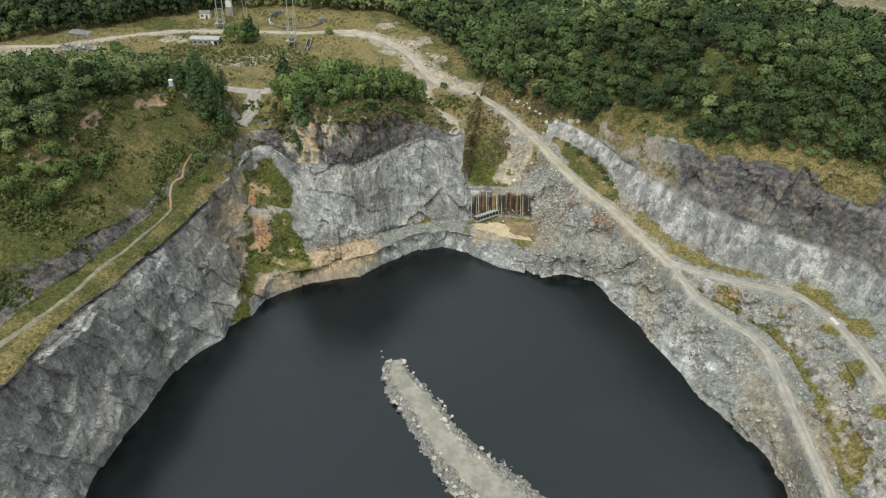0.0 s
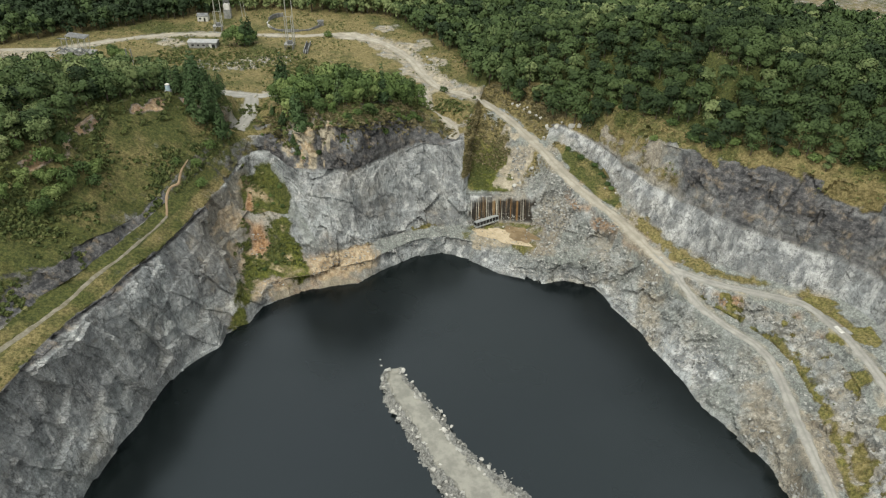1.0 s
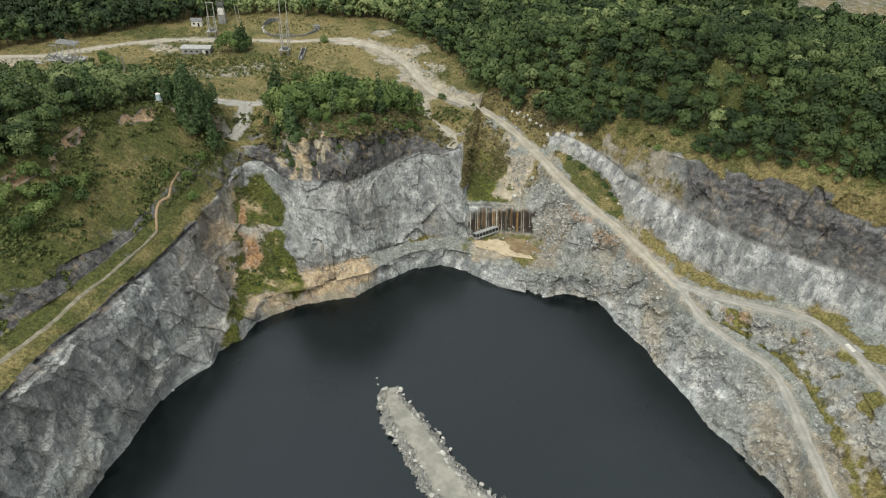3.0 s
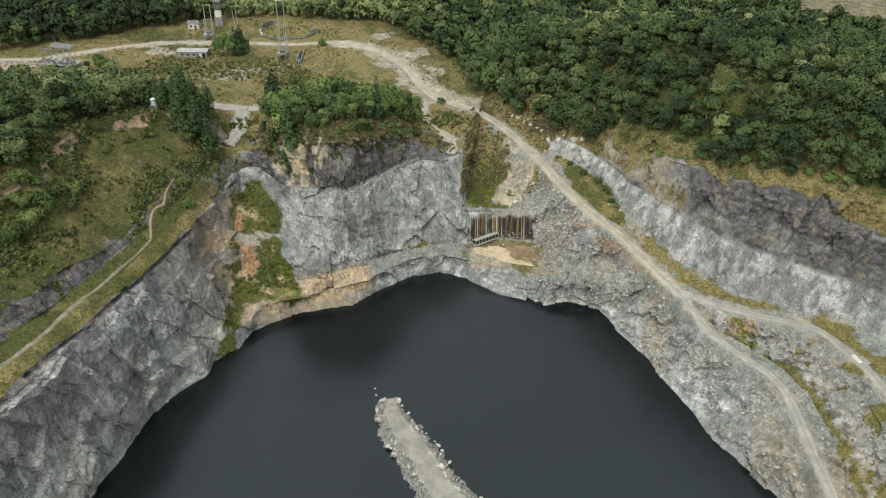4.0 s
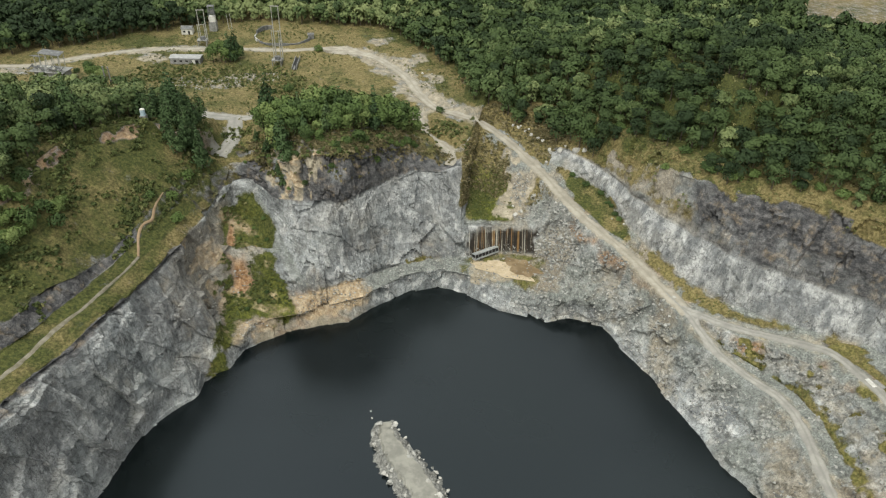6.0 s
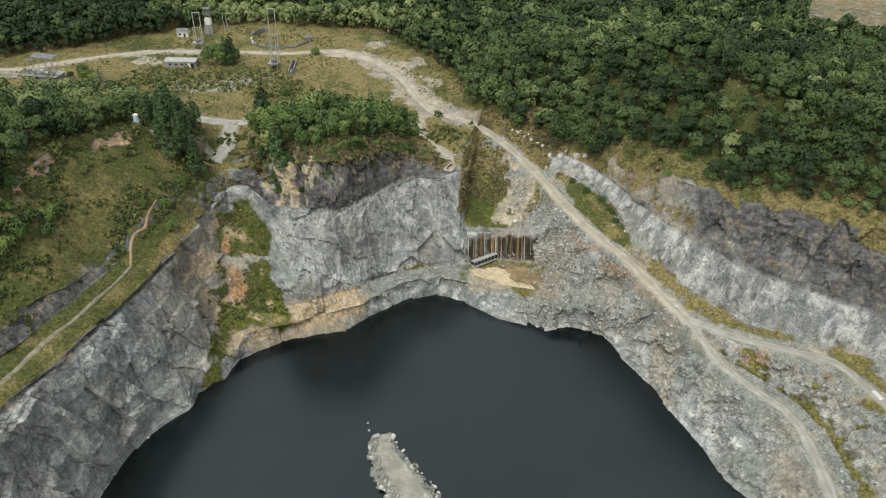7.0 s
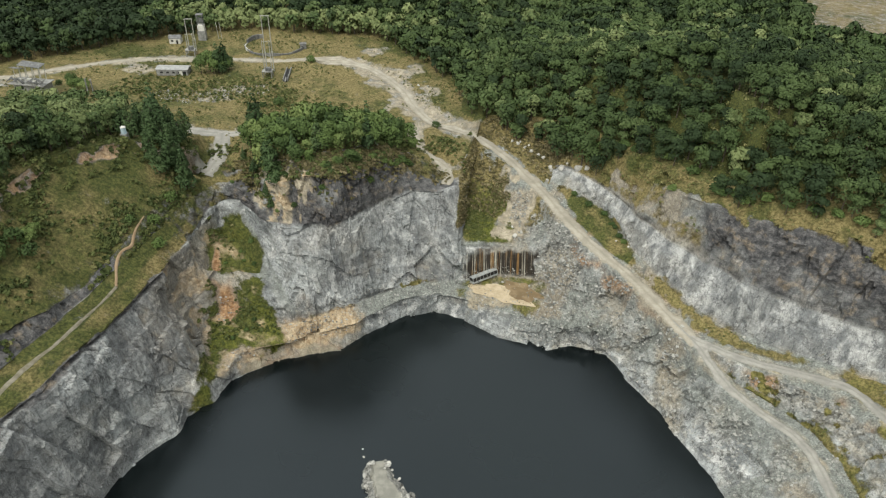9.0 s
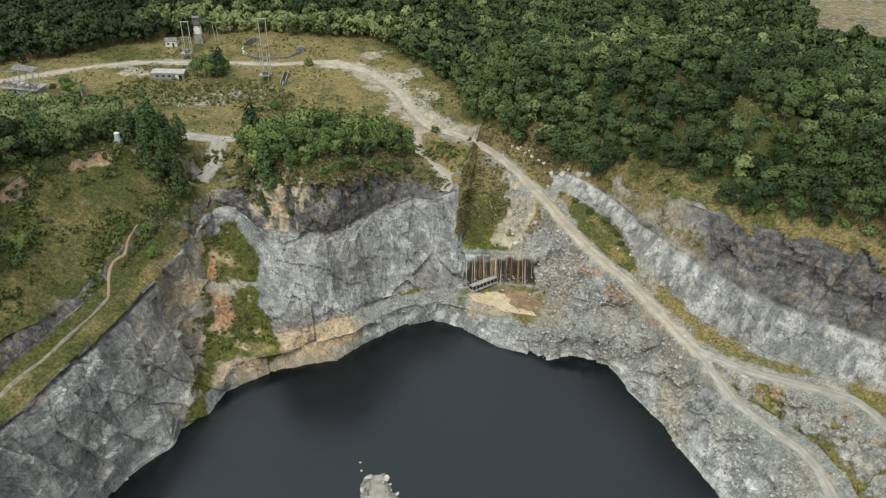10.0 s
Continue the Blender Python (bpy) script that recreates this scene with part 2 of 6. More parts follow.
WALL_VERGE = [(81, 256), (91.5, 238), (99.5, 227), (112, 216), (124, 210), (124, 206.5), (108, 213), (98.5, 222), (89, 235)]
SPURS = [(-66, 281), (-42, 263), (-41, 258), (-46, 256), (-59, 261), (-67, 272)]


FOREST_FOOT = [(-120, 475), (-77, 459), (-55, 450), (-29, 428), (-9, 409), (6, 384), (12, 355), (25, 338), (35, 336), (54, 318), (72, 306), (90, 270)]
NEAR_HILL = FOREST_FOOT + [(200, 200), (420, 240), (420, 640), (0, 640)]


def hills(x, y):
    """Ground height away from the pit."""
    shape = np.shape(x)
    x, y = np.ravel(x), np.ravel(y)

    def bump(cx, cy, h, r):
        return h * np.exp(-((x - cx) ** 2 + (y - cy) ** 2) / r ** 2)
    q = np.stack([x, y], 1)
    rise = smooth(-3, 42, near_line(q, FOREST_FOOT) * np.where(inside(q, NEAR_HILL), 1, -1))
    rise = np.where((y < 250) | (x > 110), 1.0, rise)
    z = 44 + rise * (bump(150, 250, 41, 120) + bump(85, 348, 13, 55)) + bump(-150, 225, 32, 80) + bump(-42, 278, 20, 29) + bump(-190, 40, 20, 120) + bump(150, 0, 25, 150)
    z += bump(240, 470, 9, 80) + bump(-300, 1100, 120, 330) + bump(350, 1250, 130, 380) + bump(-700, 500, 70, 230) + bump(760, 700, 70, 260)
    return z.reshape(shape)


def ring(*lists):
    pts = np.array([p for some in lists for p in some], float)
    ang = np.arctan2(pts[:, 1] - CENTRE[1], pts[:, 0] - CENTRE[0])
    r = np.hypot(pts[:, 0] - CENTRE[0], pts[:, 1] - CENTRE[1])
    order = np.argsort(ang)
    return ang[order], r[order], pts[order, 2]


# columns round the pit: dense where the walls are seen, sparse behind
FINE, SPARSE = 1180, 150
A0, A1 = radians(-32), radians(212)
ANG = np.concatenate([np.linspace(A0, A1, FINE, endpoint=False), np.linspace(A1, A0 + 2 * math.pi, SPARSE, endpoint=False)])
ANG_W = (ANG + math.pi) % (2 * math.pi) - math.pi
COLS = len(ANG)


def contour(*lists, blur=0.006):
    """Radius and height of a line at every column, corners slightly rounded."""
    ang, r, z = ring(*lists)
    ang3, r3, z3 = np.concatenate([ang - 2 * math.pi, ang, ang + 2 * math.pi]), np.tile(r, 3), np.tile(z, 3)
    rr, zz = 0, 0
    for s in (-1.5, -0.75, 0, 0.75, 1.5):
        rr = rr + np.interp(ANG_W + s * blur, ang3, r3) / 5
        zz = zz + np.interp(ANG_W + s * blur, ang3, z3) / 5
    return rr, zz


def lerp(a, b, f):
    return a[0] + (b[0] - a[0]) * f, a[1] + (b[1] - a[1]) * f


def mix(a, b, w):
    return a[0] * (1 - w) + b[0] * w, a[1] * (1 - w) + b[1] * w


DEG = np.degrees(ANG_W) % 360
west = smooth(149, 154, DEG) * (1 - smooth(262, 268, DEG))
north = smooth(83.0, 84.2, DEG) * (1 - smooth(126, 131, DEG))
k_shore = contour(SHORE)
k_rim = contour(RIM, RIM_EAST)
k_toe = (k_shore[0] - 5, k_shore[1] - 5)
k_lip = mix(contour(LIP), lerp(k_shore, k_rim, 0.2), west)
k_foot = mix(contour(FOOT), lerp(k_shore, k_rim, 0.4), west)
gully = smooth(131, 134, DEG) * (1 - smooth(150, 153, DEG))
k_bank = mix(contour(BANK, [(-84, 228, 22), (-77, 250, 28), (-60, 250, 24)]), lerp(k_shore, k_rim, 0.6), west)
k_bank = mix(k_bank, lerp(k_foot, k_rim, 0.35), north)
k_wall = mix(contour(WALL_FOOT, [(-86, 231, 34), (-79, 270, 33), (-62, 256, 32)]), lerp(k_shore, k_rim, 0.8), west)
k_wall = mix(k_wall, lerp(k_foot, k_rim, 0.7), north)
k_ufoot = contour(UPPER_FOOT, UPPER_FOOT_SOUTH)
k_utop = contour(UPPER_TOP, UPPER_TOP_SOUTH)
scarp = smooth(126, 131, DEG) * (1 - smooth(255, 262, DEG))
k_scarp = mix((k_utop[0] + 6, k_utop[1] + 1.5), contour(SCARP), scarp)
k_edge = (k_scarp[0] + 4.5 - 2.7 * scarp, k_scarp[1] + 1.0 + 2.8 * scarp)
LINES = [k_toe, k_shore, k_lip, k_foot, k_bank, k_wall, k_rim, k_ufoot, k_utop, k_scarp, k_edge]
ROWS_IN = [4, 22, 14, 16, 14, 20, 18, 18, 22, 5]
OUT = np.concatenate([np.linspace(0, 260, 88)[1:], 260 * (2600 / 260) ** np.linspace(0, 1, 26)[1:]])


def build_grid():
    rows, band = [], []
    for n, (a, b) in enumerate(zip(LINES[:-1], LINES[1:])):
        for f in np.linspace(0, 1, ROWS_IN[n], endpoint=False):
            r, z = lerp(a, b, f)
            rows.append(np.stack([CENTRE[0] + r * np.cos(ANG), CENTRE[1] + r * np.sin(ANG), z], 1))
            band.append(n + f)
    x0, y0 = CENTRE[0] + k_edge[0] * np.cos(ANG), CENTRE[1] + k_edge[0] * np.sin(ANG)
    lift = k_edge[1] - hills(x0, y0)
    for d in np.concatenate([[0], OUT]):
        r = k_edge[0] + d
        x, y = CENTRE[0] + r * np.cos(ANG), CENTRE[1] + r * np.sin(ANG)
        rows.append(np.stack([x, y, hills(x, y) + lift * math.exp(-d / 22)], 1))
        band.append(10 + d / 1000)
    return np.array(rows), np.array(band)


GRID, BAND = build_grid()
NROW = len(GRID)


def normals(g):
    du = np.roll(g, -1, 1) - np.roll(g, 1, 1)
    dv = np.empty_like(g)
    dv[1:-1], dv[0], dv[-1] = g[2:] - g[:-2], g[1] - g[0], g[-1] - g[-2]
    n = np.cross(dv, du)
    n /= np.linalg.norm(n, axis=2, keepdims=True) + 1e-9
    return n * np.where(n[..., 2:3].mean() < 0, -1, 1)


def relief():
    """Broken rock on the steep parts, soft unevenness elsewhere, none on the tracks."""
    g = GRID
    n = normals(g)
    p = g.reshape(-1, 3)
    nn = n.reshape(-1, 3)
    steep = 1 - np.abs(nn[:, 2])
    rock = smooth(0.12, 0.45, steep)
    d = np.full(len(p), 1e9)
    for line in ROADS:
        d = np.minimum(d, near_line(p, line))
    d = np.minimum(d, near_line(p, BENCH_PATH) + 2)
    free = smooth(2.6, 5.0, d)
    b = np.repeat(BAND, COLS)
    deep = smooth(0.0, 1.3, b) * (1 - smooth(8.2, 10.0, b))
    amp = rock * free * (0.35 + 0.65 * smooth(1.0, 1.8, b)) * smooth(0.0, 0.9, b) * (1 - smooth(8.0, 9.6, b))
    deg = np.tile(DEG, NROW)
    eastern = ((deg < 66) | (deg > 328)) * smooth(1.0, 1.15, b) * (1 - smooth(3.95, 4.0, b))
    tame = (deg < 34) * smooth(1.7, 2.2, b) * (b < 3.02)
    amp = np.maximum(amp, eastern * free * (0.62 - 0.36 * tame))
    amp = amp * (1 - 0.8 * ((deg < 66) | (deg > 320)) * (1 - smooth(0.03, 0.3, np.minimum(np.abs(b - 4.98), np.abs(b - 6.0)))))
    dip = p.copy()
    dip[:, 2] = p[:, 2] * 0.55 + p[:, 0] * 0.35 + p[:, 1] * 0.25
    sheets = 1.7 * slabs(p, (0.25, 0.85, 0.45), (0.3, -0.4, 0.85), 10.0, 301) + 0.9 * slabs(p, (0.5, -0.35, 0.8), (0.2, 0.9, 0.3), 6.5, 311)
    small = 0.40 * slabs(p, (0.2, 0.9, -0.35), (0.1, 0.3, 0.9), 3.0, 321) + 0.12 * slabs(p, (0.6, 0.3, 0.75), (0.5, -0.8, 0.2), 1.4, 331)
    western = smooth(140, 150, deg) * (1 - smooth(262, 270, deg))
    disp = 2.4 * fbm(p, 26, 2, 3) + (1.9 - 0.5 * western) * blocks(dip, 10.0, 20) + (0.7 - 0.55 * western) * blocks(dip, 4.0, 40) + (0.15 - 0.08 * western) * blocks(p, 1.5, 60) + (0.45 + 0.75 * western) * sheets + (0.45 - 0.1 * western) * small
    disp = disp * (1 - 0.35 * smooth(6.0, 6.2, b))
    seep = smooth(2.95, 3.1, b) * (1 - smooth(3.9, 4.0, b)) * smooth(65.0, 66.5, deg) * (1 - smooth(81.2, 82.4, deg))
    ribs = p.copy()
    ribs[:, 1:] *= 0.05
    disp = disp * (1 - seep) + seep * 0.9 * fbm(ribs, 1.8, 2, 77)
    drilled = p.copy()
    drilled[:, 2] *= 0.12
    back = (deg > 84) * (deg < 128) * (b > 3) * (b < 6)
    fluted = ((deg < 68.5) | (deg > 320)) * (b > 5) * (b < 6.1)
    disp = disp * (1 - 0.85 * fluted) + fluted * 0.2 * fbm(drilled, 2.2, 2, 89)
    disp = disp * (1 - 0.35 * back) + back * 0.45 * fbm(drilled, 1.5, 2, 88)
    fluting = p.copy()
    fluting[:, 2] *= 0.22
    face = (deg > 84) * (deg < 128) * smooth(6.05, 6.3, b) * (1 - smooth(7.6, 8.2, b))
    disp = disp + face * (1.1 * blocks(fluting, 4.0, 211) + 0.6 * fbm(fluting, 2.0, 2, 213))
    disp = disp + fluted * (0.35 * blocks(fluting, 6.0, 215) + 0.35 * sheets)
    bank_rock = smooth(3.05, 3.3, b) * (1 - smooth(3.8, 4.0, b)) * ((deg < 24) | (deg > 330))
    disp = disp + bank_rock * (1.3 * blocks(dip, 6.0, 217) + 0.8 * blocks(dip, 2.5, 219) + 0.7 * sheets)
    low_rock = smooth(1.0, 1.3, b) * (1 - smooth(2.0, 2.6, b)) * ((deg < 62) | (deg > 330))
    disp = disp + low_rock * (0.8 * blocks(dip, 5.0, 221) + 0.5 * blocks(dip, 2.2, 223))
    hollow = area(p, BOWL, 1.0, 1.2 * fbm(p, 5, 2, 225)) * (b > 3.4) * (b < 5.88)
    fan_soft = area(p, GREEN_FAN, 1.5) * (b < 4)
    disp = disp * (1 - 0.8 * np.maximum(hollow, fan_soft))
    soft = 0.5 * fbm(p, 14, 3, 9) + 0.16 * vnoise(p, 1.6, 12)
    soft = soft * free * smooth(1.0, 1.5, b) * (1 - smooth(10.3, 10.5, b))
    undercut = smooth(5.78, 5.92, b) * (1 - smooth(5.95, 6.0, b)) * smooth(150, 153, deg) * (1 - smooth(212, 216, deg))
    p2 = p + nn * (disp * amp - 1.5 * undercut)[:, None]
    p2[:, 2] += soft * (1 - rock * 0.6) - 3.2 * hollow
    shelf = 1 - smooth(0.85, 1.25, np.hypot((p[:, 0] - 30 + 0.3 * (p[:, 1] - 264)) / 16, (p[:, 1] - 264 + 0.3 * (p[:, 0] - 30)) / 7.5))
    p2[:, 2] = p2[:, 2] * (1 - shelf) + 8.6 * shelf
    # the tracks are cut and filled level into the slopes
    total, level = np.zeros(len(p)), np.zeros(len(p))
    for line, half in ((MAIN_ROAD, 2.6), (LOWER_ROAD, 1.9), (UPPER_ROAD, 2.2), (MOUND_TRACK, 3.4), (TRAIL, 4.0), (TRAIL_SPUR, 6.0)):
        far, high = along_line(p2, line)
        w = (1 - smooth(half, half + 2.6, far)) * (np.abs(p2[:, 2] - high) < 9) + 1e-9
        total, level = np.maximum(total, w), np.where(w > total, high, level)
    p2[:, 2] = p2[:, 2] * (1 - total) + level * total
    return p2.reshape(g.shape), steep, d


POS, STEEP, ROAD_D = relief()

# ---- what covers the ground: weights by place ----
PLATEAU = [(-240, 385), (-199, 408), (-178, 431), (-151, 443), (-114, 460), (-70, 454), (-44, 456), (-26, 443), (-9, 412), (9, 383), (16, 352), (27, 337), (38, 326), (20, 322), (0, 300),
           (-12, 300), (-30, 318), (-65, 318), (-78, 282), (-96, 290), (-104, 312), (-125, 328), (-165, 326), (-190, 322), (-250, 335)]

# bare worn patches of the plateau: middle and half axes; the ploughed field beyond the hill
DUST = [(-37, 431, 10, 9), (-20, 404, 14, 11), (-38, 402, 8, 7), (-30, 386, 10, 6), (-4, 381, 9, 10), (-14, 366, 12, 16), (-6, 352, 11, 14), (-108, 360, 15, 5), (-150, 396, 12, 6), (-222, 370, 26, 9), (-100, 372, 12, 6)]
FIELD = [(212, 442), (262, 418), (420, 420), (420, 640), (262, 640), (232, 500)]
GRASSY = [(66, 301), (74, 299), (80, 291), (91, 279), (99, 270), (101, 259), (94, 252), (80, 270)]


def cover():
    p = POS.reshape(-1, 3)
    b = np.repeat(BAND, COLS)
    deg = np.tile(DEG, NROW)
    n1, n2, n3 = fbm(p, 9, 4, 101), fbm(p, 3.2, 3, 131), fbm(p, 30, 3, 161)
    flat = 1 - smooth(0.10, 0.42, STEEP + 0.10 * n1)
    out = smooth(9.0, 9.4, b)
    east = smooth(20, 60, p[:, 0])
    # grass: the west slope, the plateau, ledges
    outcrop = smooth(7.0, 7.15, b) * (1 - smooth(7.8, 8.1, b + 0.15 * n1)) * smooth(152, 158, deg) * (1 - smooth(205, 215, deg))
    grass = np.maximum(out, smooth(5.97, 6.08, b + 0.05 * n2) * (deg > 128) * (deg < 260) * (0.25 + 0.75 * flat))
    slope = smooth(8.0, 8.2, b) * (deg > 120) * (deg < 262)
    grass = np.maximum(grass, slope) * (1 - 0.85 * outcrop)
    ledge = smooth(2.4, 3.2, b) * (1 - smooth(3.9, 4.3, b)) * smooth(131, 136, deg) * (1 - smooth(148, 152, deg))
    bowl = area(p, BOWL, 1.2, 2.0 * n1) * (b > 3.4) * (b < 5.88)
    fan = area(p, GREEN_FAN, 2.0, 3.0 * n1 + 1.5 * n2) * (b < 4)
    grass = np.maximum(grass, np.maximum(bowl, fan))
    wf = smooth(4.0, 4.1, b) * (1 - smooth(4.5, 4.75, b)) * smooth(71, 74, deg) * (1 - smooth(82.5, 84, deg))
    shelf = smooth(2.0, 2.1, b) * (1 - smooth(2.95, 3.0, b)) * smooth(60, 62, deg) * (1 - smooth(82, 84, deg)) * 0.55
    grass = np.maximum(grass, np.maximum(wf * 1.2, shelf))
    verge = 0.9 * (1 - smooth(0.8, 3.0, np.abs(ROAD_D - 5.3) + 2.4 * n1 + 1.0 * n2)) * smooth(-0.28, 0.06, n1 + 0.5 * n2) * smooth(4.0, 4.6, b) * (b < 5.4) * (deg < 62)
    strip = smooth(2.95, 3.05, b) * (1 - smooth(3.12, 3.4, b + 0.5 * n1 + 0.2 * n2)) * (deg < 26)
    strip = np.maximum(strip, smooth(2.95, 3.05, b) * (1 - smooth(3.12, 3.4, b + 0.5 * n1 + 0.2 * n2)) * (deg > 330))
    tufts = 0.75 * smooth(3.1, 3.3, b) * (b < 4.9) * ((deg < 24) | (deg > 330)) * smooth(0.12, 0.3, n1 + 0.4 * n2)
    foot_line = 0.7 * smooth(2.8, 2.95, b) * (1 - smooth(3.05, 3.2, b)) * (deg > 86) * (deg < 126) * smooth(0.02, 0.25, n1 + 0.3 * n2)
    strip = np.maximum(np.maximum(strip * smooth(-0.5, 0.0, n1 + 0.5 * n2), tufts), foot_line)
    grass = np.maximum(grass, np.maximum(verge, strip))
    upper = smooth(6.15, 6.6, b) * east * (1 - smooth(0.75, 0.95, STEEP)) * smooth(-0.05, 0.25, n1 + n3 * 0.6 + (b - 7.1) * 0.5)
    grass = np.maximum(grass, upper)
    brow = smooth(6.9, 7.5, b + 0.7 * n1) * (1 - smooth(9.0, 9.3, b)) * (deg > 84) * (deg < 128)
    grass = np.maximum(grass, 0.6 * brow)
    grass = np.maximum(grass, smooth(4.4, 4.8, b) * (b < 9) * smooth(81.5, 82.3, deg) * (1 - smooth(84.3, 85.2, deg + 0.5 * n1)) * (STEEP < 0.97))
    hanger = smooth(6.75, 7.05, b + 0.7 * n1 + 0.5 * n3) * (deg < 84) * (deg >= 0) + smooth(6.9, 7.2, b) * (deg > 320) + smooth(6.0, 6.3, b) * (deg > 58) * (deg < 84)
    grass = np.maximum(grass, np.clip(hanger, 0, 1) * (1 - smooth(9.0, 9.3, b)))
    behind_road = smooth(4.1, 4.9, b + 0.4 * n1) * smooth(62, 66, deg) * (deg < 84) * smooth(-0.35, 0.0, n1 + 0.5 * n2 + 0.03 * (deg - 74))
    behind_road = behind_road * (1 - (deg < 68.5) * smooth(4.8, 4.95, b) * (b < 6.05))
    grass = np.maximum(grass, behind_road * 0.9)
    grass = np.clip(grass + 0.45 * n2 * (grass > 0.05) + 0.3 * n1 * (grass > 0.05) * (b < 6), 0, 1)
    scree = area(p, ROAD_SCREE, 2.5, 8.0 * n1 + 4.0 * n2) * (b > 4) * (b < 6)
    foot_grass = area(p, LUSH_FOOT, 2.0, 3.0 * n1) * (b > 4) * (b < 6)
    kept = np.maximum(area(p, ROAD_VERGE, 1.5, 2.5 * n1 + 1.2 * n2), 0.9 * area(p, WALL_VERGE, 1.5, 2.5 * n1 + 1.5 * n2)) * (b > 3.6) * (b < 5.3) * smooth(2.4, 3.4, ROAD_D)
    shoulder = smooth(4.9, 5.3, b + 0.2 * n1) * (b < 9) * smooth(68, 70, deg) * (1 - smooth(84, 85, deg)) * smooth(2.4, 4.0, ROAD_D + n1)
    grass = np.maximum(np.maximum(np.maximum(grass, 0.85 * shoulder) * (1 - scree), foot_grass), kept)
    # bare soil and dust
    soil = np.zeros(len(p))
    scarp_band = smooth(8.93, 8.99, b + 0.06 * n2) * (1 - smooth(9.95, 10.0, b)) * smooth(128, 134, deg) * (1 - smooth(170, 178, deg))
    soil = np.maximum(soil, scarp_band * smooth(-0.2, 0.12, n1 + 0.4 * n2) * np.clip(0.75 + 0.9 * n2, 0, 1))
    redlip = smooth(1.0, 1.05, b) * (1 - smooth(2.9, 3.2, b)) * smooth(112, 118, deg + 6 * n1) * (1 - smooth(144, 150, deg))
    soil = np.maximum(soil, redlip * (0.3 + 0.5 * n2 + 0.3 * n1))
    red = area(p, RED_FAN, 1.5, 2.0 * n1) * (b < 4.2)
    red = np.maximum(red, bowl * (1 - smooth(0.6, 1.8, near_line(p, [(-80.5, 263), (-78.5, 252)]) + 1.0 * n1)))
    soil = np.maximum(soil, red)
    grass = grass * (1 - red)
    stripes = p.copy()
    stripes[:, 2] *= 0.1
    spurs = area(p, SPURS, 2.5, 3.0 * n1) * (b > 6.1) * (b < 8.6) * smooth(0.0, 0.25, fbm(stripes, 3.5, 3, 231) + 0.22)
    grass = grass * (1 - 0.85 * spurs)
    soil = np.maximum(soil, 0.8 * (1 - smooth(0.4, 1.5, np.abs(ROAD_D - 4.6) + 0.8 * n2)) * smooth(2.9, 3.5, b) * (b < 5.2) * (deg < 62) * smooth(-0.1, 0.3, n1))
    grass = grass * (1 - 0.95 * np.clip(scarp_band * smooth(-0.2, 0.12, n1 + 0.4 * n2) * 1.2, 0, 1))
    # loose gravel on benches and the rubble slope
    gravel = flat * smooth(1.5, 2.0, b) * (1 - smooth(5.3, 6.0, b))
    rubble = smooth(1.3, 1.75, b + 0.5 * n1) * (1 - smooth(3.9, 4.1, b)) * (deg < 66) * (0.95 - 0.5 * smooth(-0.1, 0.2, 0.8 * n1 - 0.8 * n3))
    rubble = np.maximum(rubble, smooth(0.9, 1.2, b) * (1 - smooth(3.9, 4.1, b)) * (deg > 300) * 0.9 * (1 - 0.55 * smooth(0.0, 0.25, n1 + 0.4 * n3)))
    gravel = np.maximum(gravel, rubble)
    gravel = gravel * (1 - 0.75 * smooth(3.1, 3.3, b) * (1 - smooth(3.85, 4.0, b)) * ((deg < 22) | (deg > 330)))
    # dark weathered rock above the rim
    dark = smooth(6.02, 6.10, b + 0.05 * n2) * (1 - smooth(8.6, 9.2, b)) * (1 - smooth(-0.05, 0.4, 0.6 * n3 + 0.5 * n1 + 0.10))
    dark = np.maximum(dark, outcrop * (0.85 + 0.3 * n1))
    # black soil line under the west rim, the overhang's shadow painted in with it
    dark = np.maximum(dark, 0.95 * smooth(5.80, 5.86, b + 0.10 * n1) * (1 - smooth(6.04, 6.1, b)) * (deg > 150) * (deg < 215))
    dark = np.maximum(dark, 0.9 * smooth(6.03, 6.08, b + 0.03 * n2) * (1 - smooth(7.0, 7.5, b + 0.4 * n1)) * (deg > 86) * (1 - smooth(112, 117, deg + 4 * n1)))
    dark = np.maximum(dark, 0.45 * (deg > 84) * (deg < 150) * (b > 3) * (b < 4.6) * smooth(0.0, 0.4, n3 + 0.2))
    dark = np.maximum(dark, 0.42 * smooth(0.02, 0.35, n3 + 0.5 * n1 + 0.25 * smooth(168, 158, deg) * (deg > 140)) * (b < 6) * (deg > 128) * (deg < 300) * (0.4 + 0.6 * (1 - smooth(160, 172, deg))))
    dark = dark * (1 - 0.55 * smooth(6.9, 7.6, b) * east)
    dark = np.maximum(dark, 0.85 * smooth(6.0, 6.05, b + 0.02 * n2) * (1 - smooth(7.2, 7.9, b + 0.6 * n1)) * ((deg < 38) | (deg > 320)) * np.clip(0.75 + 0.9 * n1 + 0.4 * n2, 0, 1))
    straw_face = smooth(33, 42, deg + 6 * n1) * (1 - smooth(66, 70, deg)) * smooth(6.05, 6.3, b) * (b < 8.5)
    dark = dark * (1 - 0.75 * straw_face)
    gravel = np.maximum(gravel, 0.7 * straw_face)
    grass = np.maximum(grass, 0.6 * straw_face * smooth(-0.15, 0.15, n1 + 0.4 * n2))
    # white fresh rock on the east wall
    white = smooth(4.9, 5.2, b) * (1 - smooth(6.0, 6.08, b)) * ((deg < 68.5) | (deg > 320)) * np.clip(0.62 + 1.1 * n3 + 0.5 * n1 + 0.35 * smooth(5.5, 5.9, b), 0, 1)
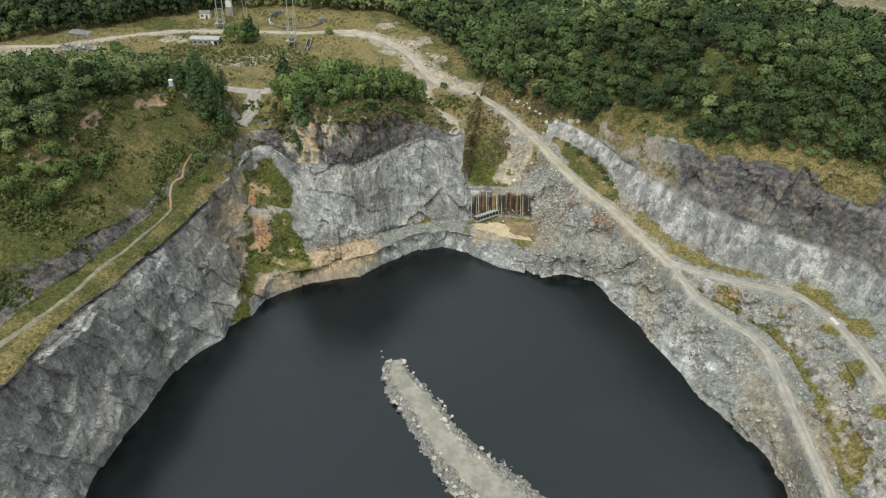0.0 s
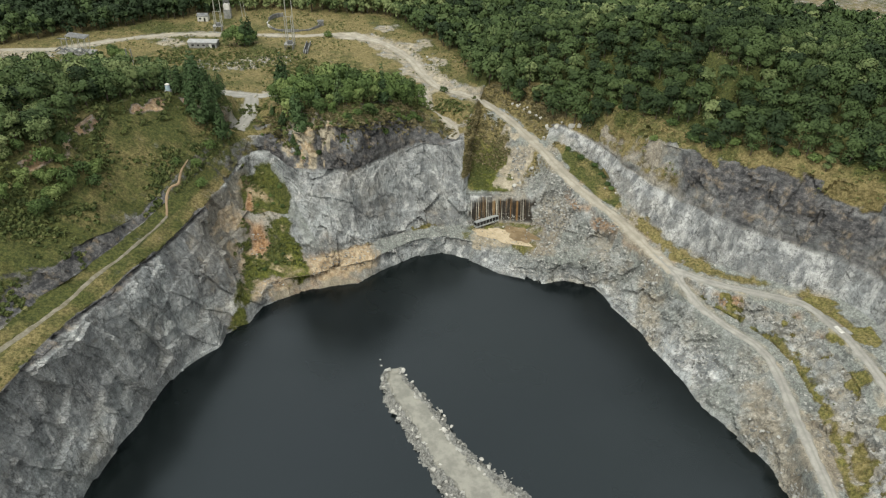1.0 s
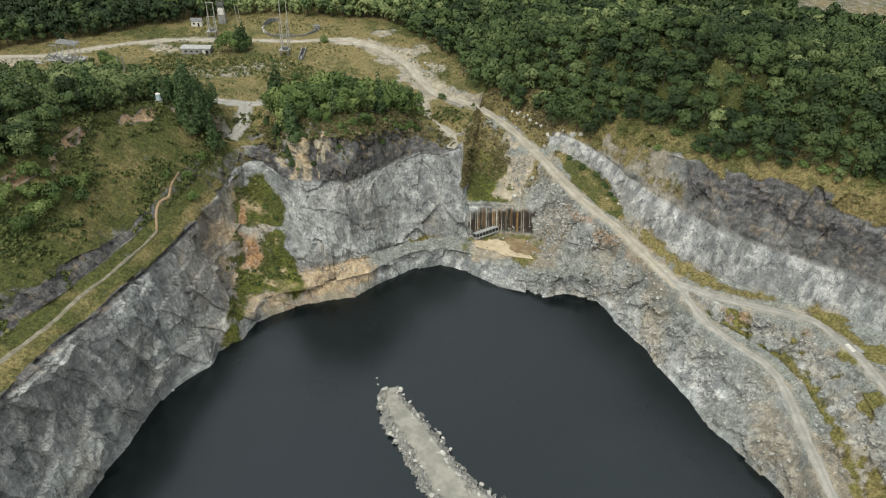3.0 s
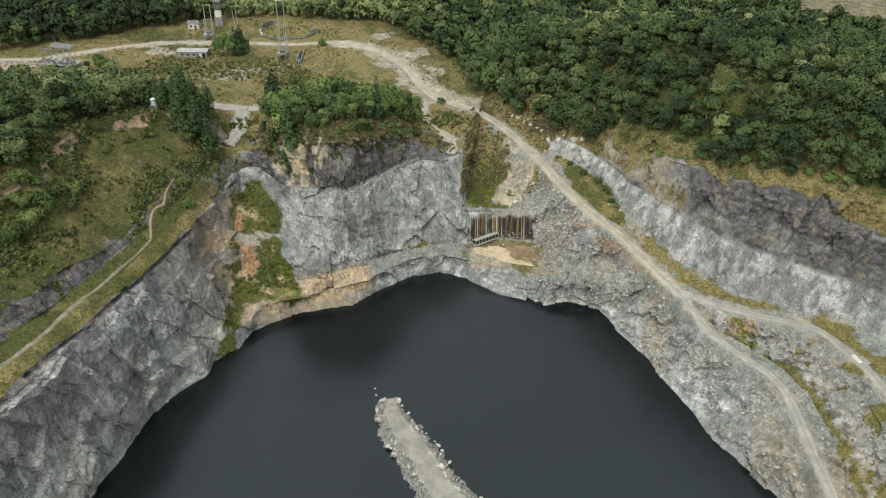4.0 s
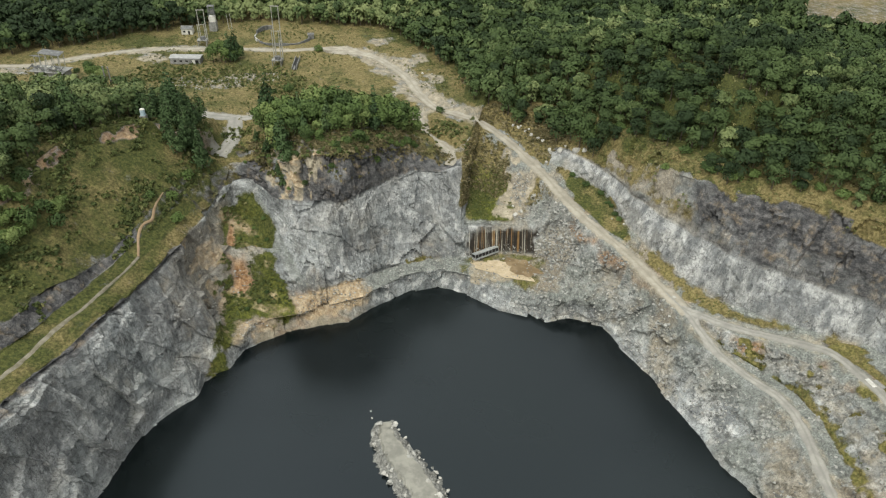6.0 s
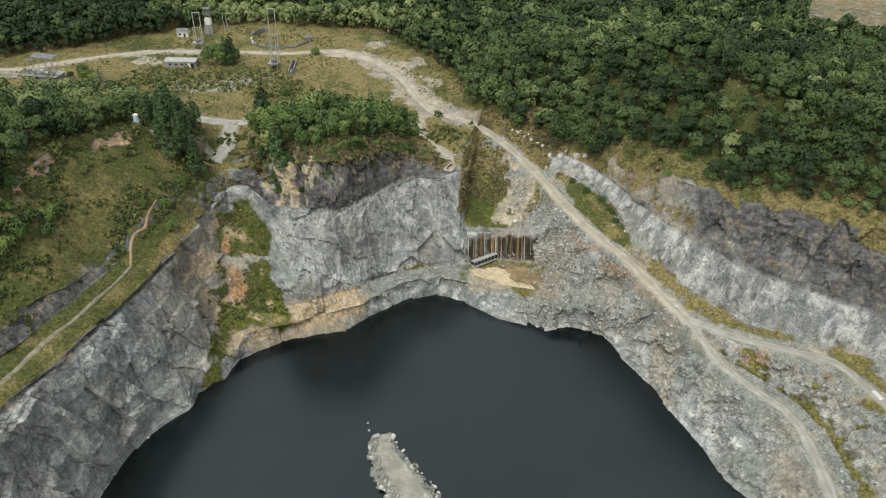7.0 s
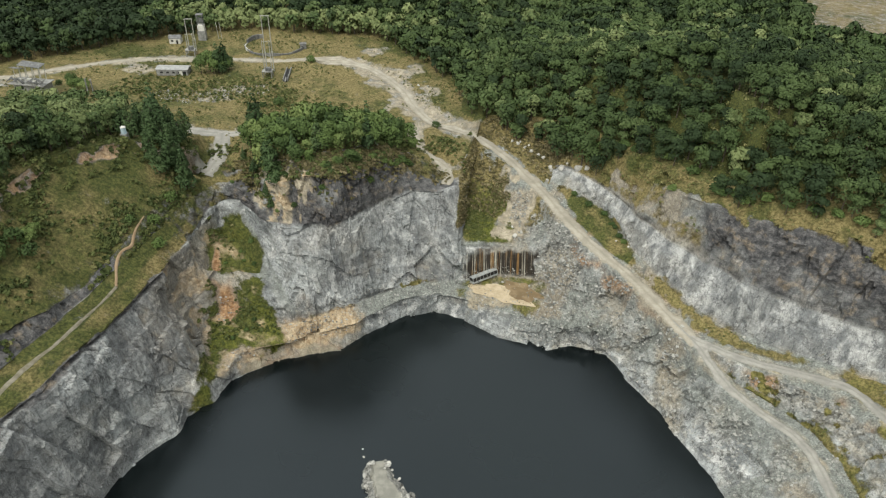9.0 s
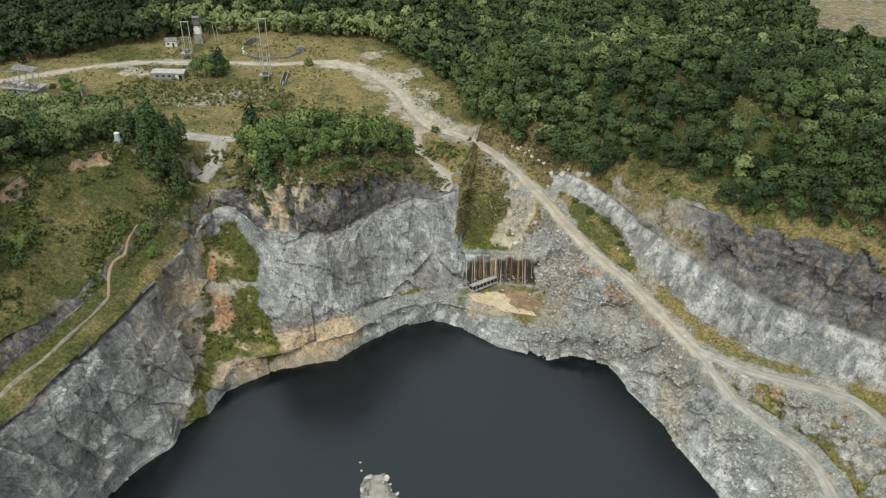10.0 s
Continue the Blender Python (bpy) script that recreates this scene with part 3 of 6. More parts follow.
    white = np.maximum(white, (0.35 + 0.35 * smooth(4.2, 5.6, b)) * smooth(3.0, 3.4, b) * (b < 6.03) * (deg > 84) * (deg < 127) * np.clip(0.8 + 0.9 * n3 + 0.4 * n1, 0, 1))
    white = np.maximum(white, 0.45 * smooth(-0.1, 0.2, 0.5 * n1 + 1.2 * n3) * (b > 1) * (b < 6) * (deg > 150) * (deg < 262))
    white = np.clip(white, 0, 1)
    # rust and soot streaks of the seep
    seep = smooth(3.02, 3.08, b) * (1 - smooth(3.97, 4.0, b)) * smooth(65.5, 66.6, deg + 1.6 * n2) * (1 - smooth(81, 82.2, deg + 1.2 * n2))
    seep = seep * (1 - smooth(3.75, 3.95, b + 0.25 * n2))
    lush = np.clip(np.maximum.reduce([wf, shelf * 1.5, verge * 0.25, strip * 0.7, fan * 0.9, bowl * 0.5, foot_grass]), 0, 1)
    dust = np.zeros(len(p))
    for (cx, cy, rx, ry) in DUST:
        q = np.hypot((p[:, 0] - cx) / rx, (p[:, 1] - cy) / ry) + 0.9 * n1 + 0.5 * n2
        dust = np.maximum(dust, 0.7 * (b > 9) * (1 - smooth(0.2, 1.1, q)))
    dust = np.maximum(dust, 0.6 * (b > 9) * (1 - smooth(2.5, 5.0, ROAD_D + 3.0 * n1)))
    wide = along_line(p, MAIN_ROAD[1:8])[0]
    dust = np.maximum(dust, 0.6 * (b > 9) * (1 - smooth(4.0, 13.0, wide + 5.0 * n1 + 3.0 * n2)))
    dust = np.maximum(dust, 0.45 * (b > 2) * (b < 5.2) * (1 - smooth(2.5, 4.5, ROAD_D + 2.5 * n1)))
    sand = np.hypot((p[:, 0] - 28) / 15, (p[:, 1] - 262.5) / 8.5) + 0.35 * n2
    dust = np.maximum(dust, (b < 3) * (1 - smooth(0.6, 1.0, sand)))
    dust = np.maximum(dust, 0.85 * spurs)
    dust = np.maximum(dust, 0.9 * redlip * smooth(-0.4, 0.1, n1) * (1 - fan))
    grass = grass * (1 - 0.9 * dust)
    dust = np.maximum(dust, scree * np.clip(0.62 + 0.9 * n2 + 0.5 * n1, 0, 1))
    brown = np.clip(0.27 + 1.4 * n3 + 0.7 * n1 + 0.42 * smooth(28, 40, deg) * (1 - smooth(60, 70, deg)) * smooth(1.6, 2.4, b), 0, 1)
    corner = smooth(130, 134, deg + 3 * n1) * (1 - smooth(152, 160, deg + 6 * n1)) * smooth(1.3, 1.8, b) * (1 - smooth(5.6, 6.0, b))
    brown = brown * (1 - 0.75 * smooth(158, 164, deg) * (deg < 262) * (b < 6))
    brown = np.maximum(brown, 0.75 * smooth(3.1, 3.4, b) * (b < 4.0) * ((deg < 24) | (deg > 330)) * np.clip(0.9 + 0.8 * n1, 0, 1))
    brown = np.maximum(brown, np.maximum(np.maximum(0.95 * redlip, 0.9 * straw_face), corner))
    gravel = np.maximum(gravel, 0.5 * redlip)
    lip_tan = smooth(1.15, 1.6, b + 0.3 * n2) * (1 - smooth(2.9, 3.2, b)) * smooth(104, 118, deg + 5 * n1) * (1 - smooth(146, 150, deg)) * (1 - fan)
    ochre = lip_tan * np.clip(0.75 + 0.9 * n1 + 0.5 * n2, 0, 1)
    haul = along_line(p, MAIN_ROAD)[0]
    ochre = np.maximum(ochre, 0.6 * (1 - smooth(2.5, 7.0, haul + 3 * n1)) * smooth(48, 52, deg) * (1 - smooth(58, 63, deg)) * smooth(-0.1, 0.3, n1 + n2) * (b < 4.6))
    ochre = np.maximum(ochre, 0.8 * spurs * smooth(-0.1, 0.3, n2 + 0.5 * n1))
    ochre = np.maximum(ochre, 0.5 * scarp_band * smooth(0.0, 0.3, n2 + 0.6 * n1))
    ochre = np.maximum(ochre, 0.55 * corner * smooth(-0.1, 0.35, n1 + 0.5 * n2))
    field = inside(p[:, :2], FIELD)
    soil = np.where(field, 0.25 + 0.2 * n2, soil)
    grass = np.where(field, 0.55, grass)
    dry = np.clip(0.66 + 0.5 * n3 + 0.4 * n1, 0, 1)
    dry = np.where((b < 6) | ((deg < 84) & (b < 9.5)), np.clip(dry + 0.05, 0, 1), dry)
    dry = np.where((deg > 126) & (deg < 262) & (b > 6.5) & (b < 10.01), np.clip(dry - 0.24, 0, 1), dry)
    dry = np.where(((deg < 84) | (deg > 320)) & (b > 6.1) & (b < 9.9), np.clip(0.74 + 0.9 * n1 + 0.4 * n3, 0, 1), dry)
    dry = np.where((deg > 84) & (deg < 128) & (b > 6.1) & (b < 8.2), np.clip(0.62 + 0.6 * n1, 0, 1), dry)
    dry = np.where((deg > 148) & (deg < 262) & (b > 5.9) & (b < 7.2), np.clip(dry - 0.16, 0, 1), dry)
    woods = (b > 8.6) & (deg < 86) & inside(p, NEAR_HILL) & (area(p, GRASSY, 2.0) < 0.5) & ~field
    dry = np.where(woods, np.clip(0.15 + 0.4 * n1, 0, 1), dry)
    dry = np.where((kept > 0.3) & (deg > 47), np.clip(0.42 + 0.9 * n1, 0, 1), dry)
    dry = np.where(bowl + fan > 0.3, np.clip(0.25 + 0.9 * n1, 0, 1), dry)
    dry = np.where((deg > 64) & (deg < 86) & (b > 4.0) & (b < 9), np.clip(0.88 + 0.6 * n1, 0, 1) * (1 - foot_grass), dry)
    return dict(grass=grass, soil=soil, gravel=gravel, dark=dark, white=white, seep=seep, dry=dry, dust=dust, brown=brown, lush=lush, ochre=ochre)


COVER = cover()


def sheet(name, i0, i1, material, label):
    """Rows i0..i1 of the land as one mesh."""
    v = POS[i0:i1 + 1].reshape(-1, 3)
    nr = i1 - i0
    a = (np.arange(nr)[:, None] * COLS + np.arange(COLS)[None]).ravel()
    c = (np.arange(nr)[:, None] * COLS + (np.arange(COLS)[None] + 1) % COLS).ravel()
    f = np.stack([a, c, c + COLS, a + COLS], 1)
    me = bpy.data.meshes.new(name)
    me.vertices.add(len(v))
    me.vertices.foreach_set("co", v.astype(np.float32).ravel())
    me.loops.add(len(f) * 4)
    me.loops.foreach_set("vertex_index", f.astype(np.int32).ravel())
    me.polygons.add(len(f))
    me.polygons.foreach_set("loop_start", np.arange(0, len(f) * 4, 4, dtype=np.int32))
    me.polygons.foreach_set("use_smooth", np.zeros(len(f), bool) if i1 < R_LAST else np.ones(len(f), bool))
    me.update(calc_edges=True)
    for key, w in COVER.items():
        me.attributes.new(key, "FLOAT", "POINT").data.foreach_set("value", w.reshape(NROW, COLS)[i0:i1 + 1].astype(np.float32).ravel())
    me.materials.append(material)
    ob = new(name, me)
    return tagged(ob, label, kind="structure")


# ---- materials ----
class Nodes:
    """A small builder for node materials."""

    def __init__(self, name):
        self.mat = bpy.data.materials.new(name)
        self.mat.use_nodes = True
        self.tree = self.mat.node_tree
        self.bsdf = self.tree.nodes["Principled BSDF"]

    def node(self, kind, **inputs):
        n = self.tree.nodes.new(kind)
        for key, value in inputs.items():
            self.put(n, key.replace("_", " "), value)
        return n

    def put(self, n, key, value):
        if isinstance(value, bpy.types.NodeSocket):
            self.tree.links.new(value, n.inputs[key])
        elif isinstance(value, tuple) and len(value) == 3 and n.inputs[key].type == "RGBA":
            n.inputs[key].default_value = (*value, 1)
        else:
            n.inputs[key].default_value = value

    def coords(self):
        return self.node("ShaderNodeNewGeometry").outputs["Position"]

    def noise(self, scale, detail=4.0, rough=0.6, vector=None, stretch=None):
        v = vector or self.coords()
        if stretch:
            m = self.node("ShaderNodeMapping", Vector=v)
            m.inputs["Scale"].default_value = stretch[:3]
            if len(stretch) > 3:
                m.inputs["Rotation"].default_value = stretch[3:]
            v = m.outputs[0]
        return self.node("ShaderNodeTexNoise", Vector=v, Scale=scale, Detail=detail, Roughness=rough).outputs["Fac"]

    def ramp(self, fac, a, b, low=0.0, high=1.0):
        n = self.node("ShaderNodeMapRange", Value=fac)
        n.interpolation_type = "SMOOTHSTEP"
        for key, value in (("From Min", a), ("From Max", b), ("To Min", low), ("To Max", high)):
            self.put(n, key, value)
        return n.outputs[0]

    def math(self, op, a, b=0.0):
        n = self.tree.nodes.new("ShaderNodeMath")
        n.operation = op
        for i, value in enumerate((a, b)):
            if isinstance(value, bpy.types.NodeSocket):
                self.tree.links.new(value, n.inputs[i])
            else:
                n.inputs[i].default_value = value
        return n.outputs[0]

    def mix(self, fac, a, b, blend="MIX"):
        n = self.tree.nodes.new("ShaderNodeMix")
        n.data_type, n.blend_type = "RGBA", blend
        for i, value in ((0, fac), (6, a), (7, b)):
            if isinstance(value, bpy.types.NodeSocket):
                self.tree.links.new(value, n.inputs[i])
            else:
                n.inputs[i].default_value = (*value, 1) if isinstance(value, tuple) else value
        return n.outputs[2]

    def attr(self, name):
        n = self.tree.nodes.new("ShaderNodeAttribute")
        n.attribute_name = name
        return n.outputs["Fac"]

    def finish(self, color, rough=0.9, height=None, strength=0.5, distance=0.3, spec=0.3):
        self.put(self.bsdf, "Base Color", color)
        self.put(self.bsdf, "Roughness", rough)
        self.bsdf.inputs["Specular IOR Level"].default_value = spec
        if height is not None:
            b = self.node("ShaderNodeBump", Height=height, Strength=strength, Distance=distance)
            self.tree.links.new(b.outputs[0], self.bsdf.inputs["Normal"])
        return self.mat


def land_material():
    m = Nodes("land")
    big, mid, fine = m.noise(0.035, 4), m.noise(0.25, 5), m.noise(1.6, 5, 0.7)
    strata = m.noise(0.32, 5, 0.65, stretch=(0.35, 0.35, 1.6, 0.6, 0.5, 0.0))
    drill = m.noise(0.9, 4, 0.6, stretch=(1.6, 1.6, 0.10))
    rock = m.mix(m.ramp(strata, 0.36, 0.62), (0.165, 0.177, 0.184), (0.42, 0.44, 0.445))
    rock = m.mix(m.ramp(fine, 0.3, 0.7, 0.0, 0.5), rock, (0.32, 0.325, 0.315))
    rock = m.mix(m.ramp(drill, 0.5, 0.72, 0.0, 0.4), rock, (0.58, 0.58, 0.555))
    rock = m.mix(m.ramp(m.noise(0.16, 5, 0.7), 0.56, 0.68, 0.0, 0.6), rock, (0.70, 0.70, 0.68))
    rock = m.mix(m.ramp(m.noise(0.11, 5, 0.7, stretch=(1.0, 1.0, 0.6, 0.3, 0.0, 0.0)), 0.54, 0.68, 0.0, 0.6), rock, (0.13, 0.135, 0.14))
    rock = m.mix(m.ramp(big, 0.50, 0.68, 0.0, 0.4), rock, (0.45, 0.39, 0.30))
    rock = m.mix(m.ramp(m.noise(0.06, 4, 0.6), 0.45, 0.62, 0.0, 0.5), rock, (0.27, 0.295, 0.295))
    rock = m.mix(m.ramp(m.noise(3.5, 3, 0.7), 0.55, 0.75, 0.0, 0.3), rock, (0.60, 0.60, 0.575))
    rock = m.mix(m.ramp(m.noise(4.5, 3, 0.7), 0.55, 0.72, 0.0, 0.22), rock, (0.12, 0.12, 0.12))
    # slabs between tilted joints: broken light and dark faces with crisp edges, split by thin cracks
    slab_a = m.noise(0.10, 5, 0.55, stretch=(1.0, 1.0, 0.38, 0.85, 0.25, 0.0))
    slab_b = m.noise(0.30, 5, 0.58, stretch=(0.8, 0.8, 0.45, 0.6, 0.6, 0.3))
    rock = m.mix(m.ramp(slab_a, 0.39, 0.47, 0.5, 0.0), rock, (0.145, 0.158, 0.170))
    rock = m.mix(m.ramp(slab_a, 0.51, 0.58, 0.0, 0.5), rock, (0.49, 0.515, 0.525))
    rock = m.mix(m.ramp(slab_b, 0.34, 0.42, 0.4, 0.0), rock, (0.14, 0.147, 0.155))
    rock = m.mix(m.ramp(slab_b, 0.54, 0.62, 0.0, 0.6), rock, (0.64, 0.64, 0.63))
    facet = m.math("ADD", m.math("MULTIPLY", m.ramp(slab_a, 0.42, 0.58), 0.9), m.math("MULTIPLY", m.ramp(slab_b, 0.40, 0.60), 0.6))
    rock = m.mix(m.ramp(m.math("ADD", m.attr("brown"), m.math("MULTIPLY", m.math("SUBTRACT", mid, 0.5), 1.4)), 0.25, 1.0, 0.0, 0.55), rock, (0.40, 0.345, 0.25))
    white = m.mix(m.ramp(m.noise(0.24, 5, 0.62, stretch=(1.0, 1.0, 0.25, 0.7, 0.5, 0.0)), 0.40, 0.62), (0.21, 0.22, 0.226), (0.50, 0.505, 0.50))
    rock = m.mix(m.attr("white"), rock, white)
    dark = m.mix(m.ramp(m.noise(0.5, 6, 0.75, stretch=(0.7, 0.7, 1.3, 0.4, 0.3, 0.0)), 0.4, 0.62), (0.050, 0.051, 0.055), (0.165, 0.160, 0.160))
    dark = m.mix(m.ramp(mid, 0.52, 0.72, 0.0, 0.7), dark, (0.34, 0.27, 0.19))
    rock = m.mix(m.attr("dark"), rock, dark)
    for scale, stretch, width in ((0.11, (0.8, 0.8, 0.22, 0.7, 0.5, 0.0), 0.009), (0.22, (0.8, 0.8, 0.16, 0.7, 0.5, 0.0), 0.010), (0.30, (0.25, 0.25, 1.1, 0.5, 0.2, 0.0), 0.008), (0.55, (1.0, 1.0, 0.30, 0.2, -0.5, 0.4), 0.012)):
        joint = m.noise(scale, 5, 0.6, stretch=stretch)
        rock = m.mix(m.ramp(m.math("ABSOLUTE", m.math("SUBTRACT", joint, 0.5)), 0.0, width, 0.6, 0.0), rock, (0.055, 0.056, 0.060))
    gravel = m.mix(m.ramp(fine, 0.3, 0.7), (0.135, 0.148, 0.138), (0.33, 0.345, 0.322))
    earthy = m.mix(m.ramp(fine, 0.3, 0.7), (0.17, 0.150, 0.118), (0.37, 0.325, 0.255))
    gravel = m.mix(m.ramp(m.math("ADD", m.attr("brown"), m.math("MULTIPLY", m.math("SUBTRACT", mid, 0.5), 1.0)), 0.45, 0.95), gravel, earthy)
    gravel = m.mix(m.ramp(m.noise(0.22, 6, 0.75), 0.52, 0.64, 0.0, 0.75), gravel, (0.105, 0.108, 0.106))
    gravel = m.mix(m.ramp(m.noise(0.9, 4, 0.75), 0.60, 0.70, 0.0, 0.6), gravel, (0.52, 0.51, 0.48))
    color = m.mix(m.attr("gravel"), rock, gravel)
    soil = m.mix(m.ramp(m.noise(0.8, 5, 0.75), 0.38, 0.62), (0.23, 0.120, 0.058), (0.45, 0.29, 0.165))
    color = m.mix(m.attr("soil"), color, soil)
    rust = m.noise(0.8, 3, 0.6, stretch=(1.2, 0.03, 0.03))
    streak = m.mix(m.ramp(rust, 0.50, 0.66), (0.032, 0.027, 0.022), (0.21, 0.125, 0.052))
    streak = m.mix(m.ramp(m.noise(1.7, 3, 0.6, stretch=(1.3, 0.02, 0.02)), 0.55, 0.66), streak, (0.40, 0.38, 0.32))
    color = m.mix(m.attr("seep"), color, streak)
    dusty = m.mix(m.ramp(mid, 0.35, 0.65), (0.285, 0.25, 0.188), (0.43, 0.38, 0.295))
    patch = m.noise(0.12, 5, 0.65)
    tuft = m.noise(1.1, 4, 0.7)
    green = m.mix(m.ramp(tuft, 0.35, 0.65), (0.038, 0.050, 0.016), (0.105, 0.110, 0.034))
    straw = m.mix(m.ramp(tuft, 0.35, 0.65), (0.112, 0.094, 0.037), (0.265, 0.218, 0.102))
    turf = m.mix(m.ramp(m.math("ADD", m.attr("dry"), m.math("MULTIPLY", m.math("SUBTRACT", patch, 0.5), 1.2)), 0.3, 0.8), green, straw)
    mossy = m.mix(m.ramp(tuft, 0.35, 0.65), (0.062, 0.078, 0.015), (0.170, 0.178, 0.038))
    turf = m.mix(m.math("MULTIPLY", m.attr("lush"), m.ramp(patch, 0.35, 0.6, 0.2, 0.9)), turf, mossy)
    ragged = m.math("ADD", m.math("MULTIPLY", m.math("SUBTRACT", mid, 0.5), 1.0), m.math("MULTIPLY", m.math("SUBTRACT", m.noise(1.9, 5, 0.75), 0.5), 1.1))
    edge = m.ramp(m.math("ADD", m.attr("grass"), ragged), 0.28, 0.72)
    color = m.mix(edge, color, turf)
    color = m.mix(m.ramp(m.math("ADD", m.attr("dust"), m.math("MULTIPLY", m.math("SUBTRACT", mid, 0.5), 0.8)), 0.25, 0.75), color, dusty)
    ochre = m.mix(m.ramp(m.noise(0.7, 5, 0.7), 0.35, 0.65), (0.36, 0.255, 0.15), (0.60, 0.49, 0.345))
    color = m.mix(m.ramp(m.math("ADD", m.attr("ochre"), m.math("MULTIPLY", m.math("SUBTRACT", mid, 0.5), 0.9)), 0.2, 0.8, 0.0, 0.9), color, ochre)
    g1 = m.ramp(m.noise(2.6, 6, 0.8), 0.34, 0.66, 0.76, 1.22)
    g2 = m.ramp(m.noise(0.45, 5, 0.7), 0.35, 0.65, 0.82, 1.16)
    both = m.node("ShaderNodeCombineColor")
    for key in ("Red", "Green", "Blue"):
        m.put(both, key, m.math("MULTIPLY", g1, g2))
    color = m.mix(1.0, color, both.outputs[0], "MULTIPLY")
    chipped = m.math("MULTIPLY", facet, m.math("SUBTRACT", 1.0, edge))
    height = m.math("ADD", m.math("MULTIPLY", chipped, 0.9), m.math("MULTIPLY", m.noise(1.1, 6, 0.72), 0.6))
    return m.finish(color, 0.92, height, 0.6, 0.7, 0.25)


LAND = land_material()
R = np.cumsum([0] + ROWS_IN)
R_RIM, R_UTOP, R_EDGE, R_LAST = int(R[6]), int(R[8]), int(R[10]), NROW - 1
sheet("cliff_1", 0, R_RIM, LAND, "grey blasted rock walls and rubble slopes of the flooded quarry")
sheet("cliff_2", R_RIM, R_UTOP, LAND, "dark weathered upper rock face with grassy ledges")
sheet("hillside", R_UTOP, R_EDGE, LAND, "overgrown slope with a red earth scarp")
sheet("ground", R_EDGE, R_LAST, LAND, "dry grass plateau and wooded hills round the quarry")


def water_material():
    m = Nodes("lake_water")
    ripple = m.noise(0.9, 3, 0.5)
    silt = m.mix(m.ramp(m.noise(0.007, 3, 0.5), 0.35, 0.65), (0.0036, 0.0054, 0.0062), (0.0058, 0.0086, 0.0082))
    m.bsdf.inputs["IOR"].default_value = 1.55
    m.bsdf.inputs["Specular Tint"].default_value = (0.80, 0.93, 1.04, 1)
    return m.finish(silt, m.ramp(m.noise(0.03, 3), 0.35, 0.65, 0.20, 0.28), ripple, 0.16, 0.1, 0.5)


def flat(name, outline, z, material, label, kind="structure"):
    bm = bmesh.new()
    bm.faces.new([bm.verts.new((x, y, z)) for x, y in outline])
    me = bpy.data.meshes.new(name)
    bm.to_mesh(me)
    bm.free()
    me.materials.append(material)
    return tagged(new(name, me), label, kind=kind)


WATER = water_material()
flat("water", [(CENTRE[0] + 138 * math.cos(a), CENTRE[1] + 138 * math.sin(a)) for a in np.linspace(0, 2 * math.pi, 64, endpoint=False)], 0.0, WATER, "dark still water filling the quarry pit")


# ---- helpers for things ----
from mathutils.bvhtree import BVHTree

_r0, _c0 = int(R[1]), FINE
_quads = []
for _i in range(_r0, NROW - 14):
    _base = _i * COLS
    _quads += [(_base + j, _base + j + 1, _base + COLS + j + 1, _base + COLS + j) for j in range(FINE - 1)]
LAND_TREE = BVHTree.FromPolygons(POS.reshape(-1, 3).tolist(), _quads)
del _quads


def height(x, y, default=0.0):
    hit = LAND_TREE.ray_cast(Vector((x, y, 400)), Vector((0, 0, -1)))
    return hit[0].z if hit[0] else default


def mesh_from(name, v, f, material, smooth_faces=False, tint=None, lie=None):
    """A mesh from arrays of corners (n, 3) and faces (m, 3 or 4)."""
    v, f = np.asarray(v, np.float32), np.asarray(f, np.int32)
    k = f.shape[1]
    me = bpy.data.meshes.new(name)
    me.vertices.add(len(v))
    me.vertices.foreach_set("co", v.ravel())
    me.loops.add(len(f) * k)
    me.loops.foreach_set("vertex_index", f.ravel())
    me.polygons.add(len(f))
    me.polygons.foreach_set("loop_start", np.arange(0, len(f) * k, k, dtype=np.int32))
    me.polygons.foreach_set("use_smooth", np.full(len(f), smooth_faces))
    me.update(calc_edges=True)
    if lie is not None:
        me.polygons.foreach_set("use_smooth", np.ones(len(f), bool))
        me.normals_split_custom_set_from_vertices(np.asarray(lie, np.float32))
    if tint is not None:
        me.attributes.new("tint", "FLOAT", "POINT").data.foreach_set("value", np.asarray(tint, np.float32))
    me.materials.append(material)
    return me


def part(name, bm, material, parent, label="", smooth_faces=False):
    me = bpy.data.meshes.new(name)
    bmesh.ops.recalc_face_normals(bm, faces=bm.faces)
    for f in bm.faces:
        f.smooth = smooth_faces
    bm.to_mesh(me)
    bm.free()
    me.materials.append(material)
    ob = new(name, me)
    ob.parent = parent
    return tagged(ob, label)


def box(bm, centre, size, turn=None, bevel=0.0):
    made = bmesh.ops.create_cube(bm, size=1)["verts"]
    m = Matrix.LocRotScale(centre, Euler(turn) if turn else None, None) @ Matrix.Diagonal((*size, 1))
    bmesh.ops.transform(bm, matrix=m, verts=made)
    if bevel:
        edges = {e for v in made for e in v.link_edges}
        bmesh.ops.bevel(bm, geom=list(edges), offset=bevel, segments=2, affect="EDGES", profile=0.7)
    return bm


def boxes(*specs, bevel=0.0):
    bm = bmesh.new()
    for spec in specs:
        box(bm, *spec, bevel=bevel)
    return bm


